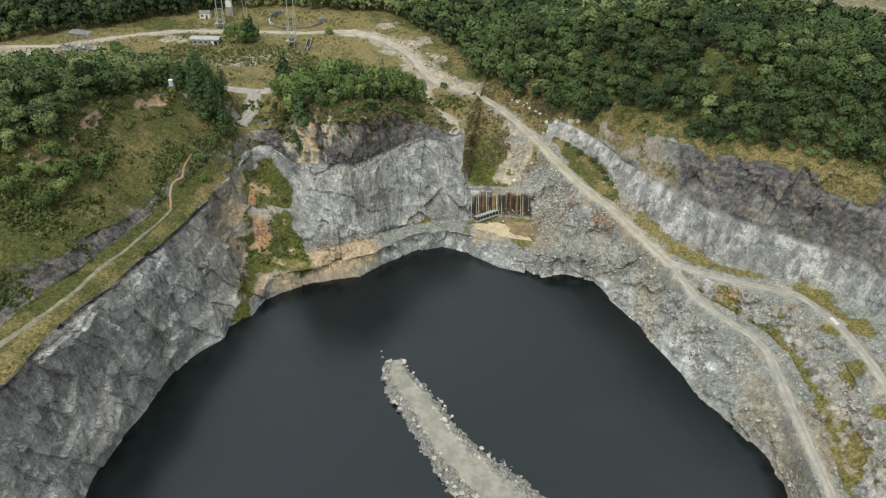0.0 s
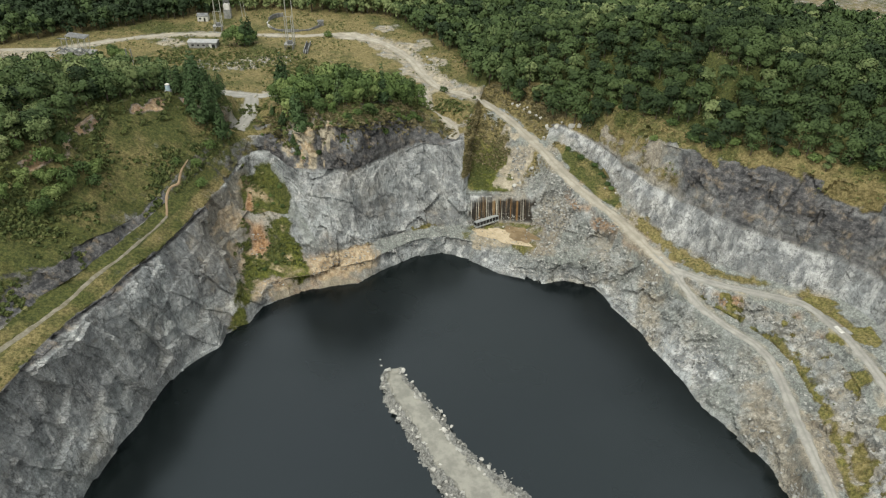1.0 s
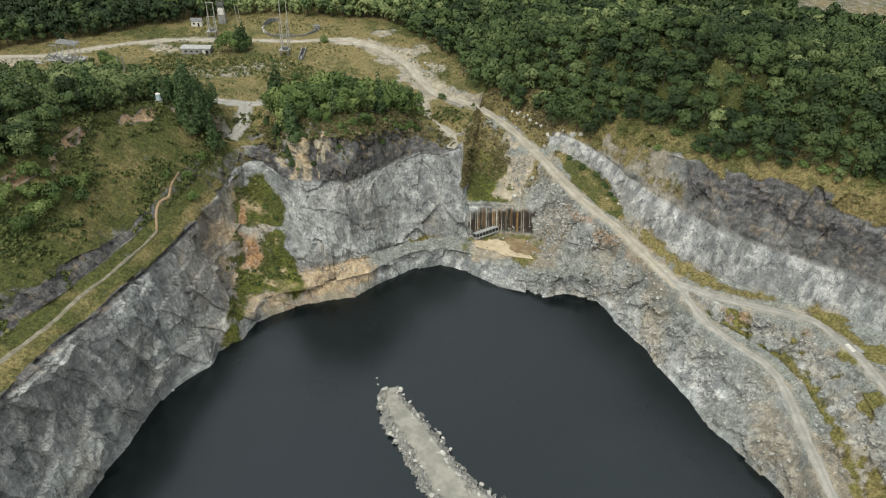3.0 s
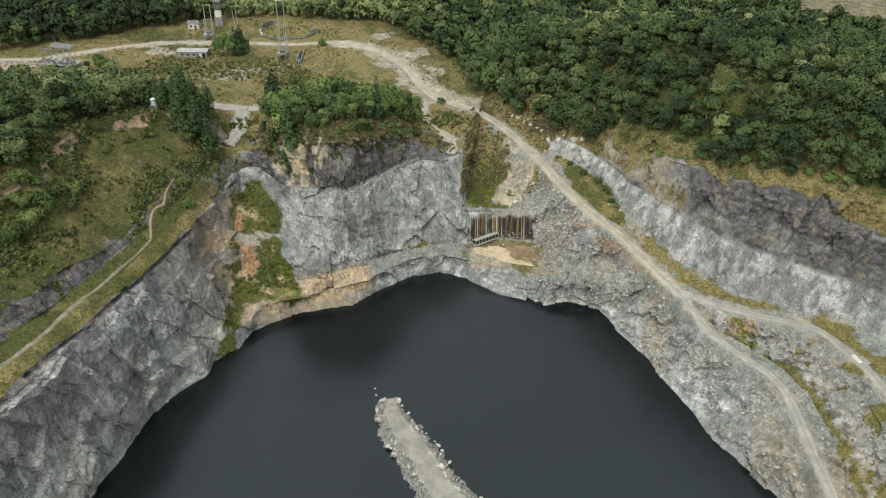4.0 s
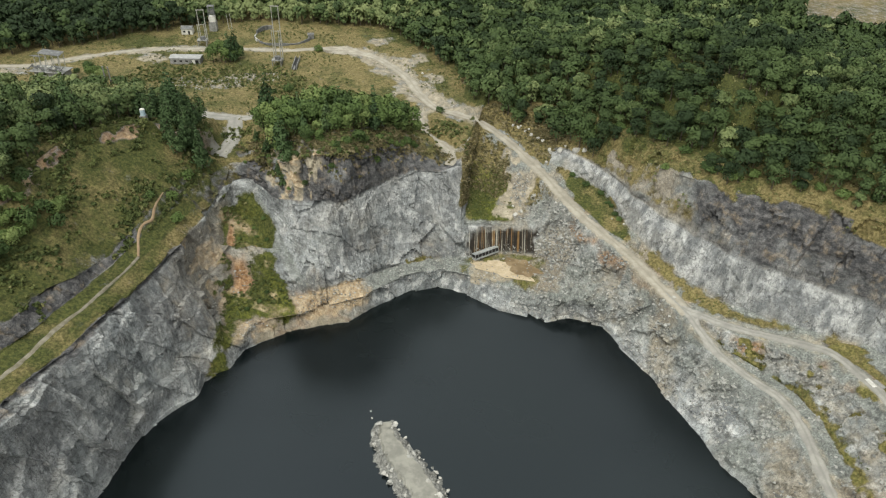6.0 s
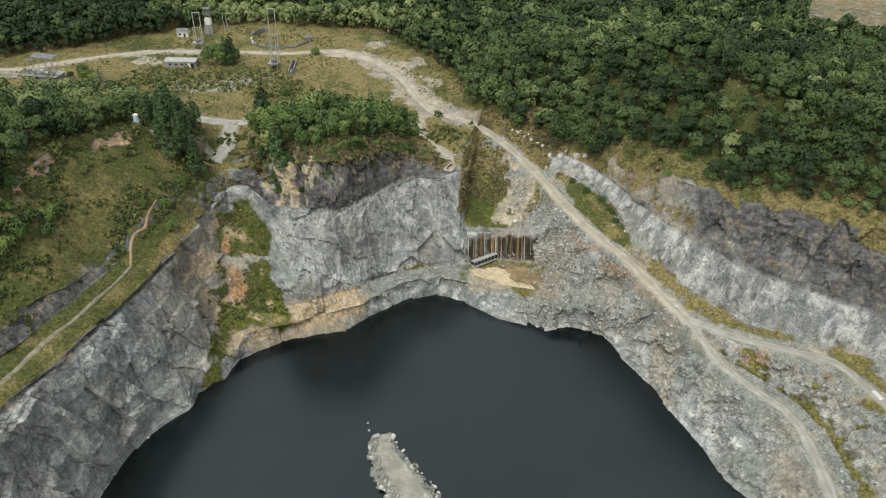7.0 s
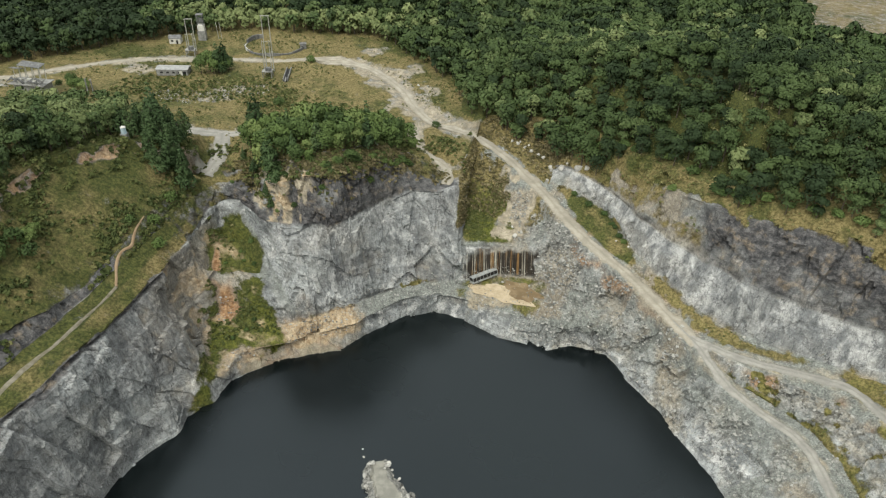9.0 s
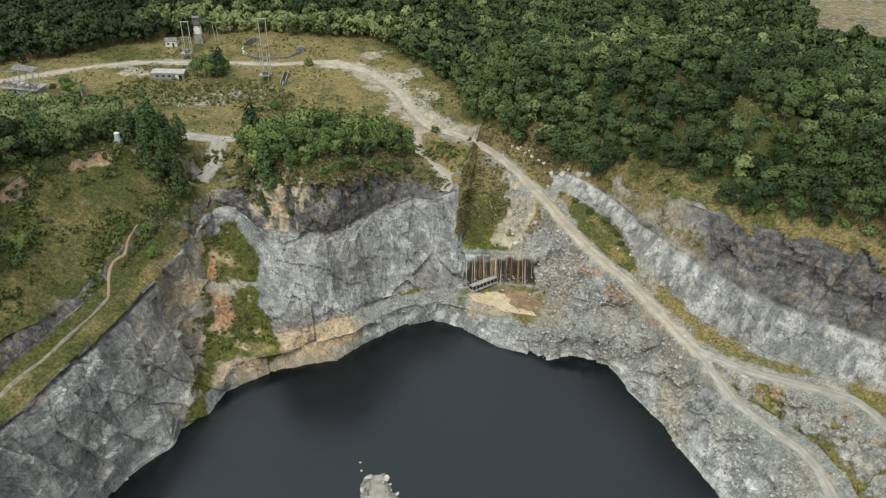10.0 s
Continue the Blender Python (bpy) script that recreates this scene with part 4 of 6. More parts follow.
def bar(bm, a, b, r0, r1=None, sides=7):
    """A tapered round bar from a to b."""
    a, b = Vector(a), Vector(b)
    made = bmesh.ops.create_cone(bm, cap_ends=True, segments=sides, radius1=r0, radius2=r1 if r1 else r0, depth=(b - a).length)["verts"]
    turn = (b - a).to_track_quat("Z", "Y").to_matrix().to_4x4()
    bmesh.ops.transform(bm, matrix=Matrix.Translation((a + b) / 2) @ turn, verts=made)
    return bm


def thing(name, at, rz, label, category, group=""):
    ob = new(name)
    ob.empty_display_size = 0.5
    ob.matrix_world = pose(*at, 0, 0, rz)
    return tagged(ob, label, category, group)


def simple(name, low, high, scale, rough=0.85, spec=0.3, bump=0.3, metal=0.0, stain=None):
    """A plain surface with grain at two sizes and some stains."""
    m = Nodes(name)
    color = m.mix(m.ramp(m.noise(scale, 5, 0.65), 0.3, 0.7), low, high)
    color = m.mix(m.ramp(m.noise(scale * 6, 3, 0.6), 0.35, 0.75, 0.0, 0.4), color, low)
    if stain:
        color = m.mix(m.ramp(m.noise(scale * 0.7, 4, 0.7, stretch=(1.5, 1.5, 0.3)), 0.52, 0.72, 0.0, 0.7), color, stain)
    m.bsdf.inputs["Metallic"].default_value = metal
    return m.finish(color, rough, m.noise(scale * 8, 4), bump, 0.1, spec)


def road_material(name, low, high, loose):
    """Packed dust, paler where the wheels run, with loose stone towards the middle and the sides."""
    m = Nodes(name)
    color = m.mix(m.ramp(m.noise(0.22, 5, 0.65), 0.3, 0.7), low, high)
    across = m.math("ADD", m.math("ABSOLUTE", m.attr("tint")), m.math("MULTIPLY", m.math("SUBTRACT", m.noise(0.5, 4, 0.7), 0.5), 0.7))
    off = m.math("ABSOLUTE", m.math("SUBTRACT", across, 0.45))
    color = m.mix(m.ramp(off, 0.12, 0.5, 0.0, 0.45), color, loose)
    color = m.mix(m.ramp(m.noise(2.2, 5, 0.75), 0.5, 0.72, 0.0, 0.35), color, loose)
    return m.finish(color, 0.95, m.noise(1.8, 5), 0.4, 0.1, 0.2)


DUSTY = road_material("road_dust", (0.32, 0.295, 0.245), (0.46, 0.425, 0.36), (0.24, 0.22, 0.175))
GREY_ROAD = road_material("crushed_stone", (0.29, 0.282, 0.26), (0.42, 0.405, 0.37), (0.21, 0.208, 0.19))
RED_PATH = simple("red_earth", (0.32, 0.225, 0.14), (0.46, 0.34, 0.225), 0.3, 0.95, 0.2, 0.4)
PALE_PATH = simple("worn_path", (0.17, 0.155, 0.11), (0.32, 0.295, 0.24), 0.5, 0.95, 0.2, 0.4)
def stone_material(name, low, high):
    m = Nodes(name)
    geo = m.node("ShaderNodeNewGeometry")
    t = m.math("ADD", m.math("MULTIPLY", geo.outputs["Random Per Island"], 0.75), m.math("MULTIPLY", m.noise(1.2, 4, 0.7), 0.35))
    return m.finish(m.mix(m.ramp(t, 0.1, 1.0), low, high), 0.92, m.noise(5.0, 4), 0.5, 0.1, 0.25)


STONE = stone_material("broken_stone", (0.12, 0.125, 0.12), (0.46, 0.455, 0.43))
PALE_STONE = simple("pale_stone", (0.38, 0.37, 0.345), (0.64, 0.625, 0.585), 0.7, 0.9, 0.25, 0.5)
CONCRETE = simple("concrete", (0.20, 0.202, 0.198), (0.40, 0.40, 0.385), 0.5, 0.9, 0.25, 0.3, stain=(0.10, 0.095, 0.085))
ROOF_SHEET = simple("fibre_cement_sheet", (0.11, 0.115, 0.12), (0.26, 0.262, 0.26), 0.7, 0.85, 0.3, 0.3, stain=(0.08, 0.08, 0.075))
LIGHT_ROOF = simple("bleached_roof_sheet", (0.31, 0.315, 0.32), (0.46, 0.46, 0.455), 0.7, 0.85, 0.3, 0.3)
WHITE_PAINT = simple("white_paint", (0.55, 0.54, 0.50), (0.80, 0.79, 0.75), 0.5, 0.7, 0.3, 0.2, stain=(0.35, 0.33, 0.28))
STEEL = simple("galvanised_steel", (0.38, 0.38, 0.35), (0.58, 0.57, 0.52), 1.2, 0.55, 0.4, 0.1, 0.2)
DARK = simple("dark_interior", (0.012, 0.012, 0.013), (0.03, 0.03, 0.03), 1.0, 0.6, 0.3, 0.1)
RUBBER = simple("tyre_rubber", (0.015, 0.015, 0.016), (0.04, 0.04, 0.04), 3.0, 0.85, 0.3, 0.2)
BUS_PAINT = simple("bus_paint", (0.25, 0.27, 0.275), (0.46, 0.48, 0.48), 0.8, 0.5, 0.4, 0.1, stain=(0.30, 0.22, 0.15))
TANK = simple("pale_blue_plastic", (0.42, 0.56, 0.66), (0.62, 0.74, 0.80), 0.8, 0.45, 0.4, 0.1)
SAND = simple("pale_sand", (0.42, 0.335, 0.22), (0.62, 0.52, 0.375), 0.4, 0.95, 0.2, 0.3)
BARK = simple("bark", (0.06, 0.05, 0.04), (0.17, 0.14, 0.11), 2.0, 0.95, 0.2, 0.6)


# ---- tracks ----
def track(name, line, width, material, label, lift=0.3, wobble=0.8, seed=1, ends=(1.0, 1.0)):
    """A worn track draped on the land, with ragged edges."""
    c = spline([q[:2] for q in line], 1.0)
    t = np.gradient(c, axis=0)
    t /= np.linalg.norm(t, axis=1, keepdims=True)
    side = np.stack([t[:, 1], -t[:, 0]], 1)
    p3 = np.c_[c, np.zeros(len(c))]
    wl = width / 2 + wobble * (fbm(p3, 7, 3, seed) + 0.5 * vnoise(p3, 1.7, seed + 5))
    wr = width / 2 + wobble * (fbm(p3 + 50, 7, 3, seed) + 0.5 * vnoise(p3 + 50, 1.7, seed + 5))
    taper = np.linspace(*ends, len(c))
    wl, wr = wl * taper, wr * taper
    us = np.linspace(-1, 1, 9)
    v = np.zeros((len(c), 9, 3))
    for j, u in enumerate(us):
        q = c + side * (np.where(u < 0, wl, wr) * u)[:, None]
        v[:, j, :2] = q
        v[:, j, 2] = [height(*a) for a in q]
        v[:, j, 2] += lift * (1 - abs(u) ** 4) - 0.06 * (abs(u) == 1)
    for _ in range(2):
        v[1:-1, :, 2] = np.maximum(v[1:-1, :, 2], (v[2:, :, 2] + v[:-2, :, 2]) / 2)
    n = len(c) - 1
    a = (np.arange(n)[:, None] * 9 + np.arange(8)[None]).ravel()
    f = np.stack([a, a + 1, a + 10, a + 9], 1)
    return tagged(new(name, mesh_from(name, v.reshape(-1, 3), f, material, True, np.tile(us, len(c)))), label, kind="structure")


track("road", MAIN_ROAD, 5.2, DUSTY, "pale dusty haul road running down along the quarry edge", wobble=1.0, seed=11, ends=(0.9, 1.15))
track("road", LOWER_ROAD, 3.8, GREY_ROAD, "grey crushed-stone ramp road descending beside the lake", seed=12)
track("road", UPPER_ROAD, 3.9, GREY_ROAD, "grey gravel road along the foot of the rock wall", seed=13)
track("road", PLATEAU_ROAD, 4.0, DUSTY, "pale dirt road crossing the grassy plateau", seed=14)
track("road", TRAIL, 6.0, GREY_ROAD, "short gravel track behind the trees", wobble=1.4, seed=15)
track("road", TRAIL_SPUR, 6.6, GREY_ROAD, "gravel spur leading to the quarry rim", lift=0.5, wobble=1.0, seed=16)
track("road", MOUND_TRACK, 4.2, DUSTY, "pale track turning out onto the promontory", seed=17)
track("path", BENCH_PATH[:9], 1.9, PALE_PATH, "worn footpath along the grassy bench over the cliff", 0.16, 0.55, 18, (1.25, 0.32))
track("path", BENCH_PATH[8:], 0.6, RED_PATH, "narrow red earth footpath climbing the slope", 0.25, 0.3, 19)


# ---- causeway ----
def causeway_material():
    m = Nodes("causeway_rubble")
    fine, mid = m.noise(1.4, 5, 0.7), m.noise(0.3, 4)
    rub = m.mix(m.ramp(fine, 0.3, 0.7), (0.115, 0.118, 0.113), (0.36, 0.357, 0.335))
    dust = m.mix(m.ramp(mid, 0.35, 0.65), (0.235, 0.232, 0.208), (0.335, 0.327, 0.290))
    color = m.mix(m.ramp(m.math("ADD", m.attr("tint"), m.math("MULTIPLY", m.math("SUBTRACT", fine, 0.5), 0.5)), 0.4, 0.6), rub, dust)
    return m.finish(color, 0.95, fine, 0.6, 0.3, 0.2)


CAUSEWAY_MID = [(-15, 187.5), (-14, 181), (-10, 173), (-4, 164), (1, 155), (7, 145), (17, 133), (27, 119), (38, 100), (52, 78), (60, 62)]
CAUSEWAY_HALF = [4.6, 5.8, 7.6, 8.6, 8.8, 9.6, 12.5, 14, 14, 14, 14]


def causeway():
    c = spline([(x, y, w) for (x, y), w in zip(CAUSEWAY_MID, CAUSEWAY_HALF)], 0.4)
    half = c[:, 2]
    t = np.gradient(c[:, :2], axis=0)
    t /= np.linalg.norm(t, axis=1, keepdims=True)
    side = np.stack([t[:, 1], -t[:, 0]], 1)
    us = np.linspace(-1.25, 1.25, 61)
    v = np.zeros((len(c), len(us), 3))
    for j, u in enumerate(us):
        v[:, j, :2] = c[:, :2] + side * (half * u)[:, None]
    p = v.reshape(-1, 3)
    u = np.tile(us, len(c))
    along = np.repeat(np.arange(len(c)) * 0.4, len(us))
    rag = u + 0.10 * fbm(p, 5, 3, 71) + 0.05 * vnoise(p, 1.3, 75)
    z = 1.5 - 3.6 * smooth(0.5, 1.2, np.abs(rag)) - 0.9 * (1 - smooth(0, 5, along + 2 * vnoise(p, 3, 79)))
    rubble = smooth(0.34, 0.52, np.abs(rag + 0.12 * vnoise(p, 9, 99)))
    z += rubble * (0.75 * blocks(p, 1.9, 81) + 0.4 * blocks(p, 0.9, 91) + 0.25) + 0.08 * vnoise(p, 2.5, 95)
    p[:, 2] = z
    p[:, :2] += (0.5 * rubble)[:, None] * np.stack([vnoise(p, 1.5, 97), vnoise(p, 1.5, 98)], 1)
    k = len(us)
    a = (np.arange(len(c) - 1)[:, None] * k + np.arange(k - 1)[None]).ravel()
    f = np.stack([a, a + 1, a + k + 1, a + k], 1)
    tagged(new("causeway", mesh_from("causeway", p, f, causeway_material(), False, 1 - smooth(0.32, 0.6, np.abs(rag)))),
           "rubble causeway with a pale dusty top running into the lake", kind="structure")
    return c, side


CAUSE_C, CAUSE_SIDE = causeway()


# ---- boulders and rubble ----
def rock_shape(rng, size, flat_z=0.7, cuts=14):
    """An angular block: a small ball cut flat by planes."""
    bm = bmesh.new()
    bmesh.ops.create_icosphere(bm, subdivisions=2, radius=1)
    co = np.array([v.co[:] for v in bm.verts])
    for _ in range(cuts):
        d = rng.normal(size=3)
        d /= np.linalg.norm(d)
        lim = rng.uniform(0.42, 0.72)
        over = np.maximum(co @ d - lim, 0)
        co -= over[:, None] * d
    co *= np.array([1, rng.uniform(0.65, 0.95), flat_z * rng.uniform(0.8, 1.15)]) * size
    for v, c in zip(bm.verts, co):
        v.co = c
    return bm


rng = np.random.default_rng(5)
BOULDERS = []
for _ in range(7):
    bm_ = rock_shape(rng, 1.0)
    me_ = bpy.data.meshes.new("boulder")
    bm_.to_mesh(me_)
    bm_.free()
    me_.materials.append(PALE_STONE if _ < 4 else STONE)
    BOULDERS.append(me_)


def boulder(x, y, z, size, label, group, k):
    ob = new("boulder", BOULDERS[k % len(BOULDERS)])
    ob.matrix_world = Matrix.LocRotScale((x, y, z + 0.12 * size), Euler((rng.uniform(-0.3, 0.3), rng.uniform(-0.3, 0.3), rng.uniform(0, 6.3))), (size, size, size))
    return tagged(ob, label, "boulder", group)


for k in range(120):
    i = int(rng.uniform(2, 175))
    s = rng.choice([-1, 1]) * rng.uniform(0.36, 0.86)
    q = CAUSE_C[i, :2] + CAUSE_SIDE[i] * CAUSE_C[i, 2] * s
    boulder(q[0], q[1], 1.35 - 1.6 * max(0, abs(s) - 0.6), 0.45 + 1.05 * rng.random() ** 1.7, "pale angular boulder lying along the causeway edge", "boulders on the causeway", k)
for k, (x, y, z, s) in enumerate([(-20.2, 192.5, -0.3, 0.7), (-19.6, 189.4, -0.1, 0.8), (-17.6, 186.0, 0.5, 0.9)]):
    boulder(x, y, z, s, "pale boulder standing in the shallow water off the causeway", "boulders on the causeway", k)
for k, (x, y, s) in enumerate([(33.6, 283.5, 1.9), (36.5, 285, 1.3), (33, 288, 1.0), (86, 225, 0.9), (88, 230, 1.2), (84, 229, 0.8), (29, 270.5, 0.9), (48.5, 307, 1.6), (64, 305, 2.2),
                               (106, 222, 0.8), (142, 160, 1.6), (146, 168, 1.0), (76, 268, 0.9), (72, 272, 0.8), (-9, 385, 1.3), (-4, 384, 1.0), (51, 313.5, 1.5), (54.5, 311, 2.6), (57, 311.5, 1.1), (61, 307, 3.0), (42, 327.5, 1.2), (38.5, 330.5, 0.8), (46, 322.5, 1.9), (35, 331.5, 1.3), (37.5, 329.6, 1.6), (40.5, 327.3, 1.2), (43, 325, 1.7), (48, 320.5, 1.5), (50.5, 315, 1.9)]):
    boulder(x, y, height(x, y), s, "pale broken boulder lying on the quarry bench", "loose boulders on the benches", k % 4)


def scatter(weight, count, seed):
    """Places on the land, picked by weight; with the lie of the surface there."""
    g = np.random.default_rng(seed)
    du = np.roll(POS, -1, 1) - POS
    dv = np.zeros_like(POS)
    dv[:-1] = POS[1:] - POS[:-1]
    area = np.linalg.norm(np.cross(du, dv), axis=2).ravel()
    w = weight * area
    pick = g.choice(len(w), count, p=w / w.sum())
    r, c = pick // COLS, pick % COLS
    f, h = g.random(count)[:, None], g.random(count)[:, None]
    p = POS[r, c] + f * du[r, c] + h * dv[r, c]
    return p, pick, g


def rubble(name, weight, count, small, large, material, label, seed):
    p, _, g = scatter(weight, count, seed)
    unit = np.array([(1, 0, 0), (-1, 0, 0), (0, 1, 0), (0, -1, 0), (0, 0, 1), (0, 0, -1)], float)
    faces = np.array([(0, 2, 4), (2, 1, 4), (1, 3, 4), (3, 0, 4), (2, 0, 5), (1, 2, 5), (3, 1, 5), (0, 3, 5)])
    size = small * (large / small) ** (g.random(count) ** 2.2)
    v = unit[None] * size[:, None, None] * g.uniform(0.6, 1.2, (count, 6, 1)) + g.normal(0, 0.22, (count, 6, 3)) * size[:, None, None]
    v[..., 2] *= 0.75
    ang = g.uniform(0, 6.3, count)
    x = v[..., 0] * np.cos(ang)[:, None] - v[..., 1] * np.sin(ang)[:, None]
    y = v[..., 0] * np.sin(ang)[:, None] + v[..., 1] * np.cos(ang)[:, None]
    v = np.stack([x, y, v[..., 2]], 2) + p[:, None]
    f = faces[None] + (np.arange(count) * 6)[:, None, None]
    return tagged(new(name, mesh_from(name, v.reshape(-1, 3), f.reshape(-1, 3), material)), label, "rubble", kind="stuff")


B_ALL, DEG_ALL = np.repeat(BAND, COLS), np.tile(DEG, NROW)
EASTSIDE = (DEG_ALL < 66) | (DEG_ALL > 328)
CLEAR = smooth(3.2, 4.2, ROAD_D)
rubble("scree", EASTSIDE * (B_ALL > 1.05) * (B_ALL < 4.0) * (0.2 + np.clip(2.5 * fbm(POS.reshape(-1, 3), 12, 3, 201) + 0.2, 0, 1)) * CLEAR * (COVER["grass"] < 0.25), 11000, 0.10, 0.85, STONE, "loose grey rubble lying on the quarry slopes", 31)
rubble("scree", (B_ALL > 1.7) * (B_ALL < 3.3) * (DEG_ALL > 60) * (DEG_ALL < 150) * CLEAR * (COVER["grass"] < 0.2), 2500, 0.14, 0.6, STONE, "broken stone along the foot of the back cliff", 32)
rubble("scree", ((DEG_ALL > 54) & (DEG_ALL < 74) & (B_ALL > 2.9) & (B_ALL < 4.8) & ((DEG_ALL < 65) | (B_ALL > 4.05))) * CLEAR * (COVER["grass"] < 0.15), 2000, 0.2, 1.0, STONE, "coarse spilled rubble below the haul road", 33)
rubble("scree", EASTSIDE * (B_ALL > 4.0) * (B_ALL < 5.3) * CLEAR * (COVER["grass"] < 0.12), 420, 0.10, 0.45, STONE, "stones along the verge under the rock wall", 34)


# ---- plants ----
def leaf_material(name, dark, mid, light, spread=0.0):
    m = Nodes(name)
    geo = m.node("ShaderNodeNewGeometry")
    info = m.node("ShaderNodeObjectInfo")
    t = m.math("ADD", m.attr("tint"), m.math("MULTIPLY", m.math("SUBTRACT", info.outputs["Random"], 0.5), spread))
    t = m.math("ADD", t, m.math("MULTIPLY", m.math("SUBTRACT", geo.outputs["Random Per Island"], 0.5), 0.24))
    color = m.mix(m.ramp(t, 0.0, 0.55), dark, mid)
    color = m.mix(m.ramp(t, 0.55, 1.05), color, light)
    m.bsdf.inputs["Specular IOR Level"].default_value = 0.25
    return m.finish(color, 0.75, None, spec=0.25)


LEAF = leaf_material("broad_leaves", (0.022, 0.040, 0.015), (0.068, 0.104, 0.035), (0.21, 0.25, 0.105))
TREE_LEAF = leaf_material("tree_leaves", (0.046, 0.078, 0.025), (0.108, 0.162, 0.048), (0.24, 0.29, 0.105), 0.7)
NEEDLE = leaf_material("dark_needles", (0.030, 0.058, 0.024), (0.062, 0.104, 0.040), (0.12, 0.165, 0.065), 0.5)
BRUSH = leaf_material("dry_brush", (0.088, 0.082, 0.038), (0.160, 0.140, 0.070), (0.28, 0.24, 0.14))
SCRUB = leaf_material("scrub_leaves", (0.055, 0.075, 0.024), (0.115, 0.135, 0.045), (0.26, 0.24, 0.11))


def foliage(lobes, count, leaf, g, low=-0.35, squash=0.85):
    """Leaf clumps spread over lobes (x, y, z, r): corners and faces."""
    lobes = np.asarray(lobes, float)
    pick = g.choice(len(lobes), count, p=lobes[:, 3] ** 2 / (lobes[:, 3] ** 2).sum())
    d = g.normal(size=(count, 3))
    d /= np.linalg.norm(d, axis=1, keepdims=True)
    d[:, 2] = np.where(d[:, 2] < low, -d[:, 2], d[:, 2])
    p = lobes[pick, :3] + d * (1, 1, squash) * (lobes[pick, 3] * g.uniform(0.82, 1.08, count))[:, None]
    n = d + g.normal(0, 0.45, (count, 3))
    n /= np.linalg.norm(n, axis=1, keepdims=True)
    a = np.cross(n, g.normal(size=(count, 3)))
    a /= np.linalg.norm(a, axis=1, keepdims=True)
    b = np.cross(n, a)
    s = (leaf * g.uniform(0.6, 1.25, count))[:, None]
    fold = n * s * g.uniform(-0.35, 0.1, (count, 1))
    v = np.stack([p - a * s + fold, p - b * s * 0.8, p + a * s + fold, p + b * s * 0.8], 1)
    lie = np.repeat(d * 0.7 + n * 0.5 + np.array((0, 0, 0.15)), 4, axis=0)
    lie /= np.linalg.norm(lie, axis=1, keepdims=True)
    return v.reshape(-1, 3), np.arange(count * 4).reshape(-1, 4), lie


def wood_lobes(g, radius, tall):
    """A wide domed crown of many bulges, leafy nearly to the ground."""
    lobes = [(0, 0, tall - radius * 0.9, radius * 0.66), (0, 0, tall * 0.36, radius * 0.72)]
    for k in range(9):
        a, e = k * 2.4 + g.uniform(-0.4, 0.4), g.uniform(-0.4, 0.9)
        d = radius * g.uniform(0.5, 0.66)
        lobes.append((d * math.cos(a) * math.cos(e), d * math.sin(a) * math.cos(e), tall - radius * 0.95 + d * math.sin(e) * 0.85, radius * g.uniform(0.34, 0.5)))
    return lobes


def conifer_lobes(g, radius, tall):
    lobes = []
    for k in range(9):
        f = k / 8
        for j in range(3 if f < 0.7 else 1):
            a = g.uniform(0, 6.3)
            d = radius * (1 - f) * 0.55
            lobes.append((d * math.cos(a), d * math.sin(a), tall * (0.16 + 0.78 * f), radius * (0.16 + 0.40 * (1 - f))))
    return lobes


def trunk_mesh(bm, g, tall, radius, limbs=4):
    bar(bm, (0, 0, -0.6), (0.1, 0, tall * 0.62), 0.035 * tall * 0.6, 0.012 * tall, 6)
    for k in range(limbs):
        a = k * 6.283 / limbs + g.uniform(-0.3, 0.3)
        bar(bm, (0.05, 0, tall * (0.36 + 0.06 * k)), (radius * 0.5 * math.cos(a), radius * 0.5 * math.sin(a), tall * (0.62 + 0.04 * k)), 0.011 * tall, 0.004 * tall, 5)
    return bm


def tree_kind(name, kind, seed, radius, tall, leaves, leaf, label, category):
    """One tree with trunk and crown, kept as the pattern for its copies."""
    g = np.random.default_rng(seed)
    lobes = (conifer_lobes if kind == "conifer" else wood_lobes)(g, radius, tall)
    v, f, lie = foliage(lobes, leaves, leaf, g, squash=1.0 if kind == "conifer" else 0.85)
    root = thing(name, (0, 0, 0), 0, label, category)
    part("trunk", trunk_mesh(bmesh.new(), g, tall, radius, 3 if kind == "conifer" else 4), BARK, root)
    crown = new("crown", mesh_from("crown", v, f, NEEDLE if kind == "conifer" else TREE_LEAF, False, np.full(len(v), 0.5 if kind != "light" else 0.34), lie))
    crown.parent = root
    return root


def plant_kinds(kinds, places, group, seed, scale=(0.8, 1.2), sink=0.3):
    g = np.random.default_rng(seed)
    for k, (x, y) in enumerate(places):
        src = kinds[int(g.integers(len(kinds)))]
        s = g.uniform(*scale)
        made = copy_thing(src, pose(x, y, height(x, y, 43) - sink, 0, 0, g.uniform(0, 360)))
        made.scale = (s, s, s * g.uniform(0.9, 1.15))
        tagged(made, group=group)


def fill(poly, spacing, seed, jitter=0.42):
    g = np.random.default_rng(seed)
    poly = np.asarray(poly, float)
    (x0, y0), (x1, y1) = poly.min(0), poly.max(0)
    xs, ys = np.meshgrid(np.arange(x0, x1, spacing), np.arange(y0, y1, spacing))
    p = np.stack([xs.ravel() + (np.arange(ys.size) // xs.shape[1] % 2) * spacing / 2, ys.ravel()], 1) + g.uniform(-jitter, jitter, (xs.size, 2)) * spacing
    return p[inside(p, poly)]


